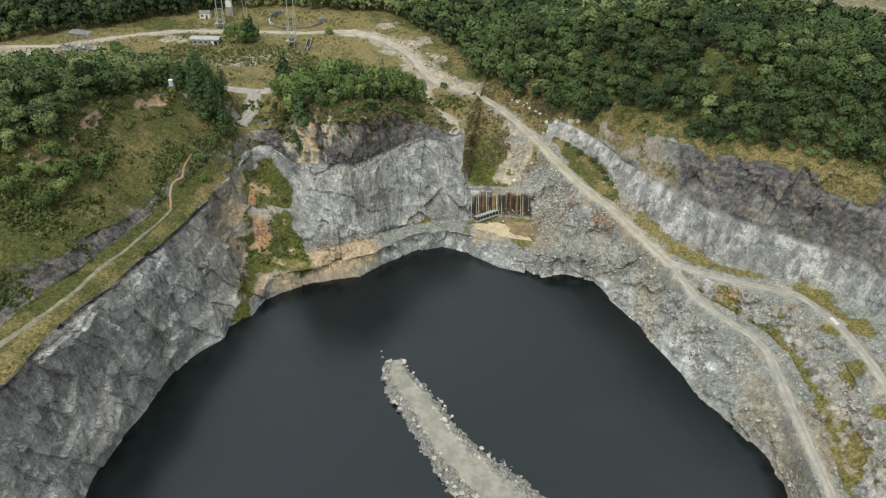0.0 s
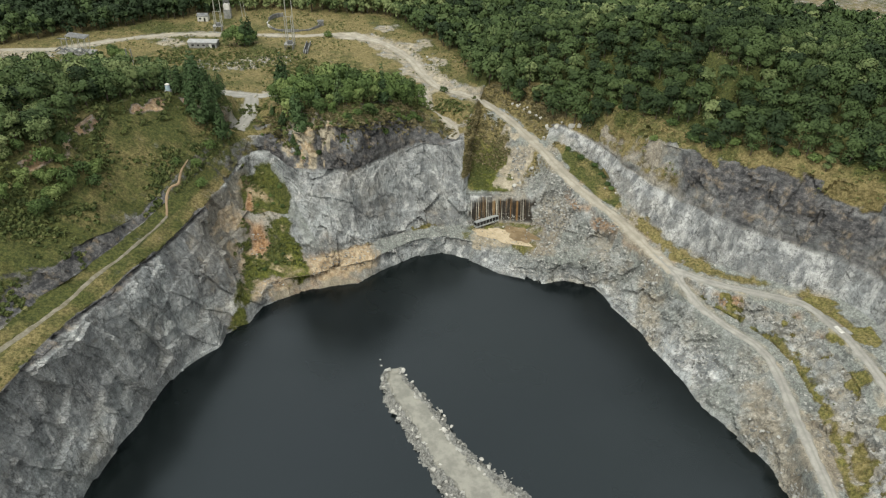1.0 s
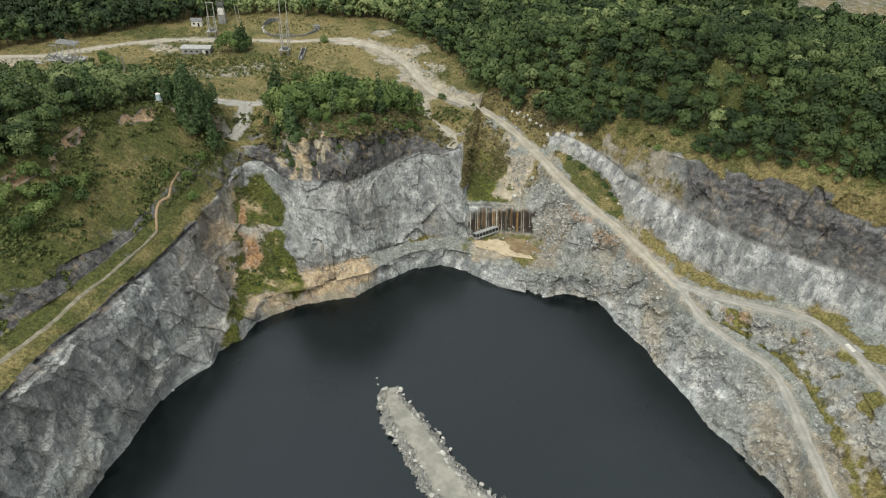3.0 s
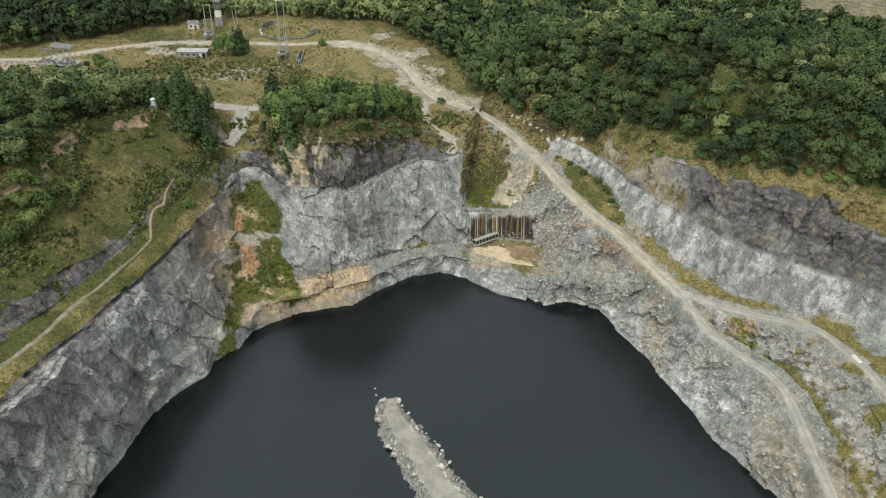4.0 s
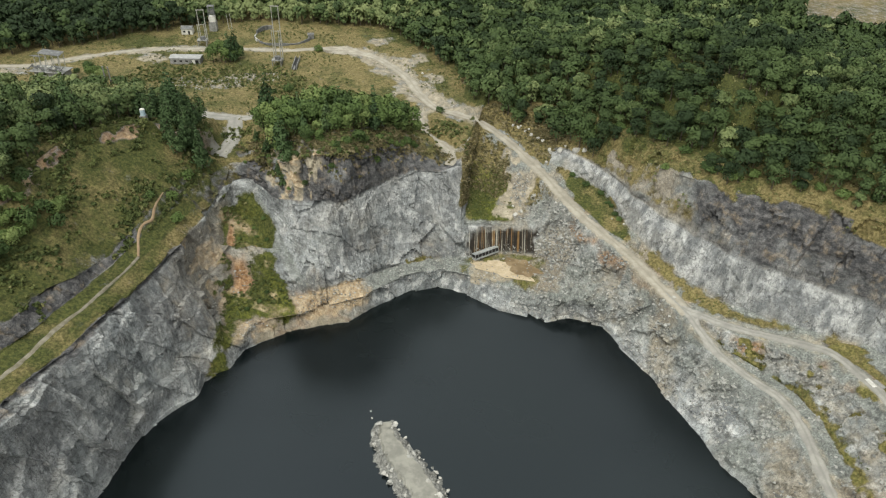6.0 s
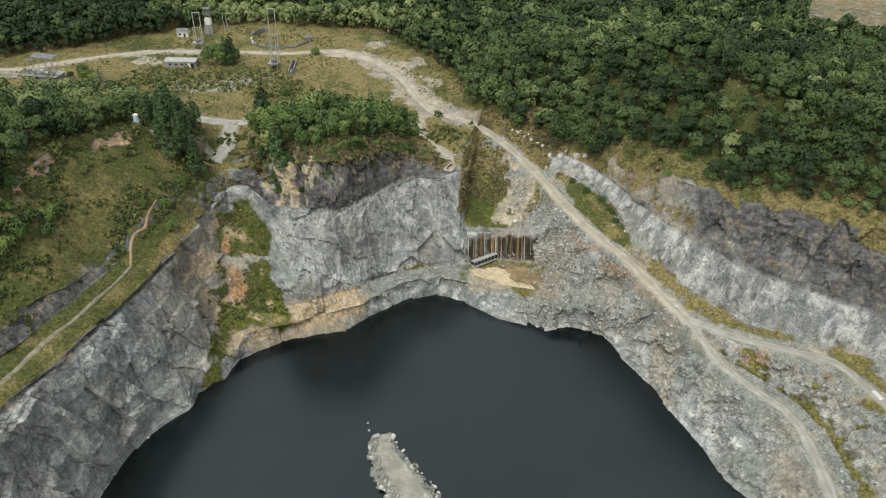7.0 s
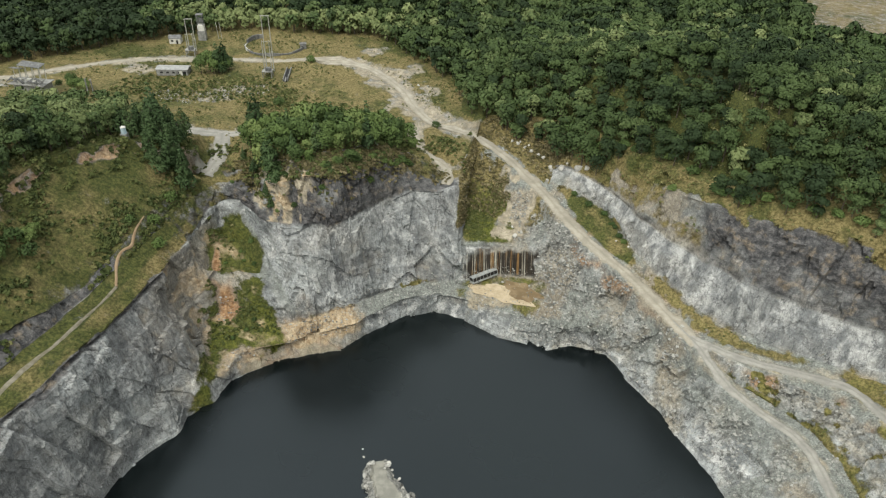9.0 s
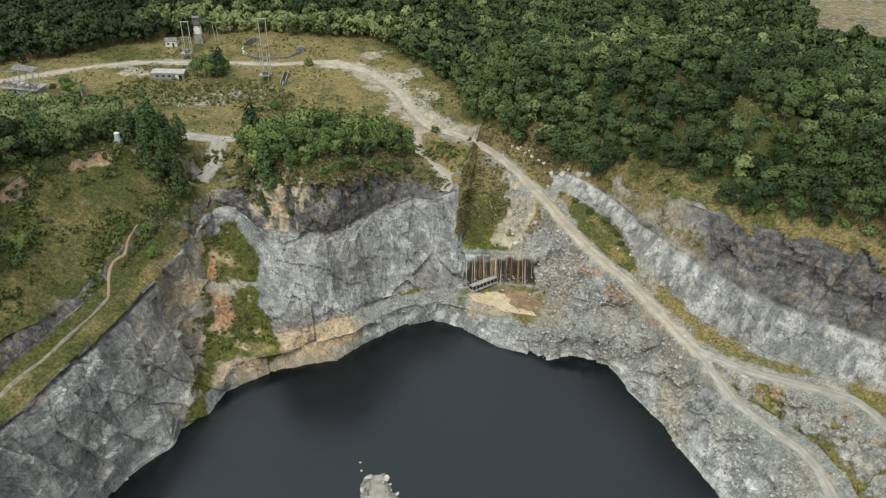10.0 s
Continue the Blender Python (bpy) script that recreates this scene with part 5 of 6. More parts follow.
BROAD = [tree_kind("broadleaf_tree", "broad", 60 + k, 3.3 + 0.35 * k, 8 + 0.7 * k, 1000, 0.36, "rounded green broadleaf tree standing on the promontory", "tree") for k in range(3)]
CONIFER = [tree_kind("conifer_tree", "conifer", 70 + k, 3.0 + 0.3 * k, 12 + 1.3 * k, 1100, 0.38, "dark green conifer standing above the quarry rim", "tree") for k in range(3)]
BUSH = [tree_kind("bush", "light", 80 + k, 2.1 + 0.3 * k, 3.2 + 0.3 * k, 420, 0.29, "dense green bush growing on the grassy slope", "bush") for k in range(3)]

MOUND = [(-74, 299), (-68, 282), (-56, 268), (-42, 267), (-29, 275), (-15, 294), (-8, 304), (-18, 313), (-45, 312), (-64, 308)]
plant_kinds(BROAD + BROAD + CONIFER[:1], [q for q in fill(MOUND, 4.3, 1) if near_line(np.array([q]), MOUND_TRACK)[0] > 4.5], "trees on the promontory", 2, (0.65, 1.4))
CONIFERS = [(-119, 284), (-108, 276), (-97, 267), (-89, 271), (-91, 288), (-100, 304), (-113, 316)]
plant_kinds(CONIFER, [q for q in fill(CONIFERS, 5.2, 3) if not (-120 < q[0] < -108.5 and 262 < q[1] < 286) and near_line(np.array([q]), TRAIL_SPUR)[0] > 6.5], "conifers above the rim", 4, (0.75, 1.2))
plant_kinds(CONIFER, [(-112, 300), (-110, 303), (-70, 303), (-72, 297), (-57, 267), (-59, 271), (-131, 262), (-128, 257), (-44, 306)], "conifers above the rim", 5, (0.9, 1.4))
plant_kinds(CONIFER, [(-111, 302), (-109, 298), (-106, 293), (-72, 306)], "conifers above the rim", 15, (1.35, 1.6))
plant_kinds(BUSH, [(-128, 214), (-122, 215), (-118, 213), (-124, 203), (-126, 195), (-132, 211), (-120, 222), (-134, 224), (-131, 205), (-128, 208), (-124, 209), (-136, 216), (-140, 205), (-134, 198), (-139, 226),
                   (-129, 220), (-101, 243), (-94, 262), (-96, 249), (-92, 240)], "bushes on the grassy slope", 6, (0.8, 1.5))
plant_kinds(BROAD, [(-133, 200), (-128, 204), (-124, 199), (-137, 209), (-130, 212), (-122, 207), (-126, 191), (-135, 190), (-141, 214), (-119, 218)], "small trees on the grassy slope", 12, (0.5, 0.8))
plant_kinds(BUSH, [(-56, 266), (-58, 269), (-53, 266), (-66, 276), (-64, 279), (-35, 268), (-30, 274), (-17, 293), (-25, 285), (-77, 280), (-50, 262), (-44, 263), (-39, 262), (-48, 265), (-27, 270), (-22, 280), (-31, 267), (-14, 288), (-36, 264), (-60, 270), (-56, 262), (-19, 284)], "bushes on the promontory edge", 7, (0.4, 0.85))
plant_kinds(BROAD, [(-117, 396), (-113, 400), (-110, 395), (-108, 399), (-114, 392), (-120, 391), (-112, 396)], "trees beside the barn", 8, (0.8, 1.2))
plant_kinds(CONIFER, [(-113, 397), (-110, 398), (-112, 394)], "trees beside the barn", 18, (1.05, 1.25))
plant_kinds(BUSH, [(-67, 413), (-68, 414), (-180, 375), (-184, 372), (-175, 372), (-80, 352), (-74, 356), (-60, 345), (-55, 350), (-84, 348), (-40, 345), (-46, 352), (-36, 330), (-28, 335), (-18, 330), (-22, 338)], "bushes on the plateau", 9, (0.7, 1.2))
plant_kinds(BROAD, [(-171, 361), (-168, 365), (-174, 366), (-166, 360)], "trees beside the plant", 20, (0.7, 1.0))
edge_ = spline([(-66, 282), (-56, 269), (-46, 266.5), (-33, 266), (-24, 275), (-15, 286), (-8, 293)], 3.2)[:, :2]
plant_kinds(BUSH + BROAD[:1], edge_ + np.random.default_rng(21).normal(0, 1.1, edge_.shape), "bushes on the promontory edge", 22, (0.55, 1.0))
plant_kinds(BUSH, [(59, 298.5), (64, 292), (69.5, 286.5), (72.2, 280.5), (72.6, 278.6), (73.6, 274), (74.6, 270.5), (71, 281)], "bushes at the foot of the rock wall", 23, (0.4, 0.95))
plant_kinds(BUSH, [(-70, 258), (-72, 262), (-66, 257), (-76, 255), (-68, 263), (-64, 240), (-70, 232), (-66, 236)], "bushes in the hollow of the cliff", 24, (0.35, 0.6))
plant_kinds(CONIFER, [(-74, 290), (-59, 265), (-61, 268), (-67, 279)], "conifers above the rim", 25, (0.45, 0.7))
plant_kinds(BUSH, [(0.5, 338)], "bushes on the plateau", 19, (1.0, 1.05))
plant_kinds(BUSH, [(67, 310), (70, 307), (64, 314), (72, 311), (58, 322), (62, 319), (80, 297), (104, 252), (100, 256), (106, 248), (102, 262), (111, 246), (116, 240), (77, 302), (84, 294), (90, 285), (95, 272), (88, 270), (99, 258), (121, 234), (126, 230), (131, 225), (139, 220), (146, 216), (57, 318), (50, 333)], "bushes over the rock wall", 10, (0.7, 1.5))
for k, src_ in enumerate(BROAD + CONIFER + BUSH):
    x, y = [(-50, 292), (-40, 296), (-30, 300), (-101, 296), (-107, 290), (-96, 280), (-120, 217), (-127, 200), (-62, 283)][k]
    src_.matrix_world = pose(x, y, height(x, y) - 0.3, 0, 0, 50 * k)


def leaf_tris(lobes, count, leaf, g, low=-0.3, squash=0.9):
    """Small three-cornered leaf clumps over lobes: corners and the way each faces."""
    lobes = np.asarray(lobes, float)
    pick = g.choice(len(lobes), count, p=lobes[:, 3] ** 2 / (lobes[:, 3] ** 2).sum())
    d = g.normal(size=(count, 3))
    d /= np.linalg.norm(d, axis=1, keepdims=True)
    d[:, 2] = np.where(d[:, 2] < low, -d[:, 2], d[:, 2])
    p = lobes[pick, :3] + d * (1, 1, squash) * (lobes[pick, 3] * g.uniform(0.9, 1.04, count))[:, None]
    n = d + g.normal(0, 0.28, (count, 3))
    n /= np.linalg.norm(n, axis=1, keepdims=True)
    a = np.cross(n, g.normal(size=(count, 3)))
    a /= np.linalg.norm(a, axis=1, keepdims=True)
    b = np.cross(n, a)
    s = (leaf * g.uniform(0.65, 1.3, count))[:, None]
    v = np.stack([p + a * s, p - a * s * 0.5 + b * s * 0.87, p - a * s * 0.5 - b * s * 0.87], 1)
    lie = np.repeat(d * 0.8 + n * 0.3 + np.array((0, 0, 0.25)), 3, axis=0)
    return v.reshape(-1, 3), lie / np.linalg.norm(lie, axis=1, keepdims=True)


def forest():
    """The woods: crowns of leaf clumps, too many to count; finer where the camera passes nearer."""
    g = np.random.default_rng(90)
    kinds = {}
    for lod, (count, leaf) in enumerate([(740, 0.43), (430, 0.58), (150, 0.97)]):
        for k in range(9):
            gk = np.random.default_rng(300 + k)
            radius, tall = gk.uniform(2.6, 4.6), gk.uniform(7.5, 13.5)
            kinds[lod, k] = leaf_tris(wood_lobes(gk, radius, tall), count, leaf, gk)
    xs, ys = np.meshgrid(np.arange(-345, 350, 5.2), np.arange(150, 530, 5.2))
    p = np.stack([xs.ravel(), ys.ravel()], 1) + g.uniform(-2.3, 2.3, (xs.size, 2))
    r = np.hypot(p[:, 0] - CENTRE[0], p[:, 1] - CENTRE[1])
    a = np.arctan2(p[:, 1] - CENTRE[1], p[:, 0] - CENTRE[0])
    order = np.argsort(ANG_W)
    start = np.where((DEG < 58) | (DEG > 300), k_ufoot[0] + 1.5, np.where(DEG < 84, k_rim[0] + 1.5, k_edge[0] + 1.0))
    edge = np.interp(a, ANG_W[order], start[order])
    keep = (r > edge) & (np.abs(p[:, 0]) < 0.54 * p[:, 1] + 60)
    for poly in (PLATEAU, MOUND, FIELD, GRASSY, CONIFERS):
        keep &= ~inside(p, poly)
    d = np.full(len(p), 1e9)
    for line in ROADS:
        d = np.minimum(d, near_line(p, line))
    keep &= d > 4.6
    keep &= ~((p[:, 0] > -207) & (p[:, 0] < -168) & (p[:, 1] > 336) & (p[:, 1] < 366))
    keep &= ~((p[:, 0] > -121) & (p[:, 0] < -107) & (p[:, 1] > 258) & (p[:, 1] < 286))
    keep &= ~((p[:, 0] > -100) & (p[:, 0] < 0) & (p[:, 1] < 345))
    keep &= ~((p[:, 0] > -1) & (p[:, 0] < 27) & (p[:, 1] < 346))
    p = p[keep]
    hue = fbm(np.c_[p, np.zeros(len(p))], 45, 3, 400)
    made, tints, lies, stems = [], [], [], []
    for i, (x, y) in enumerate(p):
        lod = 0 if y < 315 else 1 if y < 395 else 2
        v, lie = kinds[lod, int(g.integers(9))]
        s = g.uniform(0.74, 1.3)
        t = g.uniform(0, 6.283)
        c, sn = math.cos(t), math.sin(t)
        z = height(x, y, 43.0) - 0.5
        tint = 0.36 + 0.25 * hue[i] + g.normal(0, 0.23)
        # leaf tint by place: a paler yellow-green row, darker woods in the far west
        pale_row = 450 < y < 478 and -175 < x < 0
        if pale_row:
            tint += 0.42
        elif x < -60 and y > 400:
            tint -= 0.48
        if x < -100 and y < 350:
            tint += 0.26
        if g.random() < 0.04:
            tint += 0.35
        made.append(np.stack([(v[:, 0] * c - v[:, 1] * sn) * s + x, (v[:, 0] * sn + v[:, 1] * c) * s + y, v[:, 2] * s * g.uniform(0.85, 1.15) + z], 1))
        lies.append(np.stack([lie[:, 0] * c - lie[:, 1] * sn, lie[:, 0] * sn + lie[:, 1] * c, lie[:, 2]], 1))
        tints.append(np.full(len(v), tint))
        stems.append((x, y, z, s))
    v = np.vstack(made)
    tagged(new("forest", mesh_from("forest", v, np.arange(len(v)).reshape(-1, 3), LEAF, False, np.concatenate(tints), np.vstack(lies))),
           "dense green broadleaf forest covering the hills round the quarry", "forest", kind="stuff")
    st = np.array(stems)
    ring_ = np.array([(math.cos(k * 1.257), math.sin(k * 1.257)) for k in range(5)])
    low = np.concatenate([st[:, None, :2] + ring_[None] * 0.28 * st[:, None, 3:], np.repeat(st[:, None, 2:3] - 0.5, 5, 1)], 2)
    top = np.concatenate([st[:, None, :2] + ring_[None] * 0.10 * st[:, None, 3:], np.repeat(st[:, None, 2:3] + 7 * st[:, None, 3:], 5, 1)], 2)
    v = np.concatenate([low, top], 1).reshape(-1, 3)
    q = np.array([(k, (k + 1) % 5, 5 + (k + 1) % 5, 5 + k) for k in range(5)])
    f = (q[None] + (np.arange(len(st)) * 10)[:, None, None]).reshape(-1, 4)
    tagged(new("forest_trunks", mesh_from("forest_trunks", v, f, BARK)), "slender brown trunks of the forest trees", "forest", kind="stuff")


forest()


def scrub(name, weight, count, size, leaves, material, label, seed, tint=0.5, spread=0.2):
    """Low plants too many to count, on the weighted parts of the land."""
    p, pick, g = scatter(weight, count, seed)
    unit, _, lie = foliage([(0, 0, 0.25, 0.55), (0.3, 0.1, 0.15, 0.4), (-0.25, -0.2, 0.15, 0.4)], leaves, 0.33, g, low=-0.1)
    s = size * g.uniform(0.5, 1.5, count)
    ang = g.uniform(0, 6.283, count)
    c, sn = (np.cos(ang) * s)[:, None], (np.sin(ang) * s)[:, None]
    v = np.stack([unit[None, :, 0] * c - unit[None, :, 1] * sn, unit[None, :, 0] * sn + unit[None, :, 1] * c, unit[None, :, 2] * s[:, None] * 0.9], 2) + p[:, None]
    tints = np.repeat(tint + spread * g.normal(size=count), unit.shape[0])
    v = v.reshape(-1, 3)
    return tagged(new(name, mesh_from(name, v, np.arange(len(v)).reshape(-1, 4), material, False, tints)), label, "scrub", kind="stuff")


PALL = POS.reshape(-1, 3)
PATCH = np.clip(fbm(PALL, 16, 3, 501) * 2 + 0.25, 0, 1)
WESTSLOPE = (B_ALL > 7.0) * (B_ALL < 10.02) * (DEG_ALL > 126) * (DEG_ALL < 205) * (COVER["soil"] < 0.5)
scrub("scrub", WESTSLOPE * (0.12 + PATCH) * PATCH * CLEAR, 2800, 1.2, 22, SCRUB, "low green scrub and weeds on the slope above the cliff", 41, 0.24, 0.28)
scrub("scrub", (COVER["grass"] > 0.4) * (B_ALL > 1) * (B_ALL < 6.2) * CLEAR * (0.15 + PATCH) * smooth(2.0, 3.2, near_line(PALL, BENCH_PATH)), 1800, 0.38, 12, SCRUB, "weeds growing on the rock ledges and verges", 42, 0.45)
ON_PLATEAU = inside(PALL[:, :2], PLATEAU) * (B_ALL > 9.9) * (COVER["gravel"] < 0.3)
scrub("scrub", ON_PLATEAU * (0.08 + PATCH) * CLEAR, 4200, 0.75, 12, SCRUB, "dry tufts of grass and weeds on the plateau", 43, 0.6, 0.35)
STRIP = 1 - smooth(4, 9, near_line(PALL, [(-128, 362), (-112, 357), (-98, 366), (-86, 372)]))
rubble("scree", STRIP * (B_ALL > 9.9) * CLEAR, 900, 0.2, 0.8, STONE, "heap of old grey rubble strewn across the plateau", 35)
scrub("scrub", (1 - smooth(8, 20, near_line(PALL, [(-140, 372), (-115, 368), (-90, 372), (-70, 350), (-40, 340)]))) * (B_ALL > 9.9) * (COVER["gravel"] < 0.5) * CLEAR, 1500, 1.1, 14, SCRUB, "taller green weeds between the rubble heaps", 48, 0.5, 0.3)
scrub("scrub", EASTSIDE * (B_ALL > 6.3) * (B_ALL < 10.03) * (COVER["grass"] > 0.35), 2600, 0.85, 14, SCRUB, "straw-coloured scrub on the upper rock ledges", 44, 0.7)
scrub("scrub", (B_ALL > 6.15) * (B_ALL < 10.02) * (DEG_ALL > 84) * (DEG_ALL < 127) * (B_ALL > 6.6) * (0.05 + PATCH), 1000, 1.3, 18, SCRUB, "bushy growth hanging on the edge of the promontory", 45, 0.4)
scrub("scrub", (B_ALL > 4.05) * (B_ALL < 6.0) * (DEG_ALL > 64) * (DEG_ALL < 83.5) * (0.1 + PATCH) * CLEAR * (COVER["dust"] < 0.15) * (0.06 + COVER["lush"]) * (COVER["grass"] > 0.4), 1100, 0.6, 14, SCRUB, "green weeds on the slope behind the seep", 46, 0.5)
scrub("scrub", (B_ALL > 2.3) * (B_ALL < 6.0) * (COVER["grass"] > 0.5) * (DEG_ALL > 126) * (DEG_ALL < 153) * (0.1 + PATCH), 420, 0.9, 14, SCRUB, "green plants filling the gully in the cliff", 47, 0.4)


scrub("scrub", (B_ALL > 6.2) * (B_ALL < 9.0) * (DEG_ALL > 86) * (DEG_ALL < 127) * (0.1 + PATCH) * smooth(6.3, 7.2, B_ALL) * (COVER["dust"] < 0.4), 2400, 0.95, 14, BRUSH, "brown dry brush hanging over the dark rock face", 51, 0.5, 0.3)
scrub("scrub", (B_ALL > 4.3) * (B_ALL < 8.5) * (DEG_ALL > 66) * (DEG_ALL < 84.6) * (COVER["dust"] < 0.15) * (COVER["grass"] > 0.35) * CLEAR * (0.25 + PATCH), 3000, 0.9, 12, BRUSH, "dry brown and olive brush below the haul road", 52, 0.6, 0.35)
scrub("scrub", (B_ALL > 8.7) * (B_ALL < 10.01) * (DEG_ALL > 128) * (DEG_ALL < 185), 420, 1.4, 20, SCRUB, "bushes hanging over the red earth scarp", 53, 0.3, 0.2)


# ---- buildings and things on the plateau ----
def barn(at, rz):
    """Long low shed under a shallow sheet roof, a doorway and windows in the long side."""
    root = thing("barn", at, rz, "long low grey shed with bleached sheet roof beside the road", "shed")
    L, W, H = 15.5, 6.0, 2.9
    bm = boxes(((0, -W / 2, H / 2), (L, 0.25, H)), ((0, W / 2, H / 2), (L, 0.25, H)), ((-L / 2, 0, H / 2), (0.25, W, H)), ((L / 2, 0, H / 2), (0.25, W, H)))
    part("wall", bm, CONCRETE, root)
    for k, s in enumerate((-1, 1)):
        part("roof", boxes(((0, s * W * 0.26, H + 0.62), (L + 0.9, W * 0.56, 0.12), (-s * 0.2, 0, 0))), LIGHT_ROOF, root)
    for k in range(4):
        part("window", boxes(((-5.2 + 3.0 * k, -W / 2 - 0.06, 1.7), (1.3, 0.2, 0.9))), DARK, root)
    part("door", boxes(((6.2, -W / 2 - 0.06, 1.15), (1.6, 0.2, 2.3))), DARK, root)
    part("wall_panel", boxes(((4.4, -W / 2 - 0.14, 1.3), (1.6, 0.1, 2.2))), WHITE_PAINT, root, "whitewashed wall panel")


def shed(at, rz):
    root = thing("shed", at, rz, "small whitewashed hut with a dark pitched roof on the plateau", "hut")
    part("wall", boxes(((0, -2.2, 1.5), (6.0, 0.25, 3.0)), ((0, 2.2, 1.5), (6.0, 0.25, 3.0)), ((-3.0, 0, 1.5), (0.25, 4.4, 3.0)), ((3.0, 0, 1.5), (0.25, 4.4, 3.0))), WHITE_PAINT, root)
    for s in (-1, 1):
        part("roof", boxes(((0, s * 1.25, 3.75), (6.8, 2.9, 0.14), (-s * 0.5, 0, 0))), ROOF_SHEET, root)
    part("door", boxes(((1.2, -2.3, 1.05), (1.0, 0.2, 2.1))), DARK, root)
    part("window", boxes(((-1.4, -2.3, 1.7), (1.2, 0.2, 1.0))), DARK, root)


def pole_tower(at, rz, tall, gap, label):
    """Tall twin poles tied at the top, a shorter pair behind, a small cabin on legs at the foot."""
    root = thing("pole_tower", at, rz, label, "tower")
    for x in (-gap / 2, gap / 2):
        part("pole", bar(bmesh.new(), (x, 0, -0.5), (x, 0, tall), 0.30, 0.20, 8), STEEL, root)
    for x in (-gap / 2 - 0.4, gap / 2 - 0.4):
        part("pole", bar(bmesh.new(), (x, -3.0, -0.5), (x, -3.0, tall * 0.6), 0.26, 0.18, 8), STEEL, root)
    part("crossbar", boxes(((0, 0, tall - 0.15), (gap + 0.9, 0.4, 0.35))), STEEL, root)
    part("brace", boxes(((gap / 2 - 0.2, -1.5, tall * 0.57), (0.14, 3.2, 0.14))), STEEL, root)
    part("crossbar", boxes(((-0.4, -3.0, tall * 0.58), (gap + 0.5, 0.2, 0.2))), STEEL, root)
    part("insulator_box", boxes(((gap / 2, -0.2, tall * 0.36), (0.9, 0.7, 1.1)), bevel=0.08), STEEL, root)
    part("platform", boxes(((0, -6.5, 3.0), (gap + 1.6, 4.4, 0.35))), CONCRETE, root)
    part("cabin", boxes(((0.5, -6.8, 4.0), (2.4, 2.2, 1.7))), ROOF_SHEET, root)
    for x in (-gap / 2 - 0.4, gap / 2 + 0.4):
        for y in (-8.3, -4.7):
            part("leg", boxes(((x, y, 1.3), (0.35, 0.35, 3.2))), CONCRETE, root)


def crusher(at, rz):
    """Abandoned loading plant: a concrete hopper on legs with torn sheet roofs on posts."""
    root = thing("crusher_plant", at, rz, "derelict grey concrete crusher plant on legs with broken roof sheets", "plant")
    part("hopper", boxes(((0.5, 0, 4.2), (12.6, 6.8, 3.4)), bevel=0.08), CONCRETE, root)
    part("deck", boxes(((0, 0, 6.02), (15.2, 8.4, 0.25))), CONCRETE, root, "cracked concrete deck")
    for x in (-6.6, -2.2, 2.2, 6.6):
        for y in (-3.4, 3.4):
            part("leg", boxes(((x, y, 1.2), (0.6, 0.6, 3.4))), CONCRETE, root)
    for x in (-5.2, -2.6, 0.0, 2.6, 5.2):
        part("rib", boxes(((x, -3.5, 4.2), (0.35, 0.3, 3.3))), CONCRETE, root)
    for x, y, z, w, d, tilt in ((-0.2, 3.2, 12.2, 9.6, 4.6, 0.12), (-6.4, 2.2, 10.6, 4.2, 3.6, -0.25)):
        part("roof", boxes(((x, y, z), (w, d, 0.14), (tilt, 0.06, 0))), ROOF_SHEET, root)
    for x in (-7.2, -4.6, -1.6, 1.4, 4.2):
        for y in (1.2, 5.0):
            part("post", bar(bmesh.new(), (x, y * 0.8, 6.1), (x, y, 12.0 if x > -5 else 10.5), 0.14, 0.14, 6), STEEL, root)
    for x, y, a in ((-5.6, -2.2, 0.5), (1.2, -2.4, -0.5), (4.6, -1.6, 0.7), (-2.4, -3.2, 0.8), (-7.4, -2.6, -0.6), (6.8, -2.8, -0.7), (3.0, -3.6, 0.4)):
        part("chute", boxes(((x, y, 7.5), (3.0, 1.3, 0.35), (0, a, 0.3))), ROOF_SHEET, root, "tilted grey chute plate")
    for x, y in ((-3.2, -1.8), (3.2, -2.6), (0.0, -0.8)):
        part("machine", boxes(((x, y, 6.9), (1.7, 1.5, 1.6)), bevel=0.15), STEEL, root, "weathered steel machine block")
    root.scale = (1.15, 1.05, 1.15)
    for k in range(5):
        part("post", boxes(((8.6 + 0.7 * k, -3.0 + 0.4 * k, 1.9), (0.3, 0.3, 4.4))), CONCRETE, root)


def ring_wall(at, radius):
    """Low ruined wall of a round tank, open to the back."""
    root = thing("ring_wall", at, 0, "ruined round concrete basin wall overgrown with grass", "basin")
    for k in range(26):
        a0, a1 = radians(125 + 235 * k / 26), radians(125 + 235 * (k + 1) / 26)
        tall = 0.9 + 0.4 * math.sin(k * 0.9) + (1.5 if k < 5 else 0) + (1.0 if k > 23 else 0)
        bm = bmesh.new()
        for r in (radius, radius - 0.6):
            for a in (a0, a1):
                for z in (-0.6, tall):
                    bm.verts.new((r * math.cos(a), r * math.sin(a) * 0.92, z))
        bmesh.ops.convex_hull(bm, input=bm.verts)
        part("wall_segment", bm, WHITE_PAINT if k in (6, 7, 9) else ROOF_SHEET if k % 5 else CONCRETE, root)


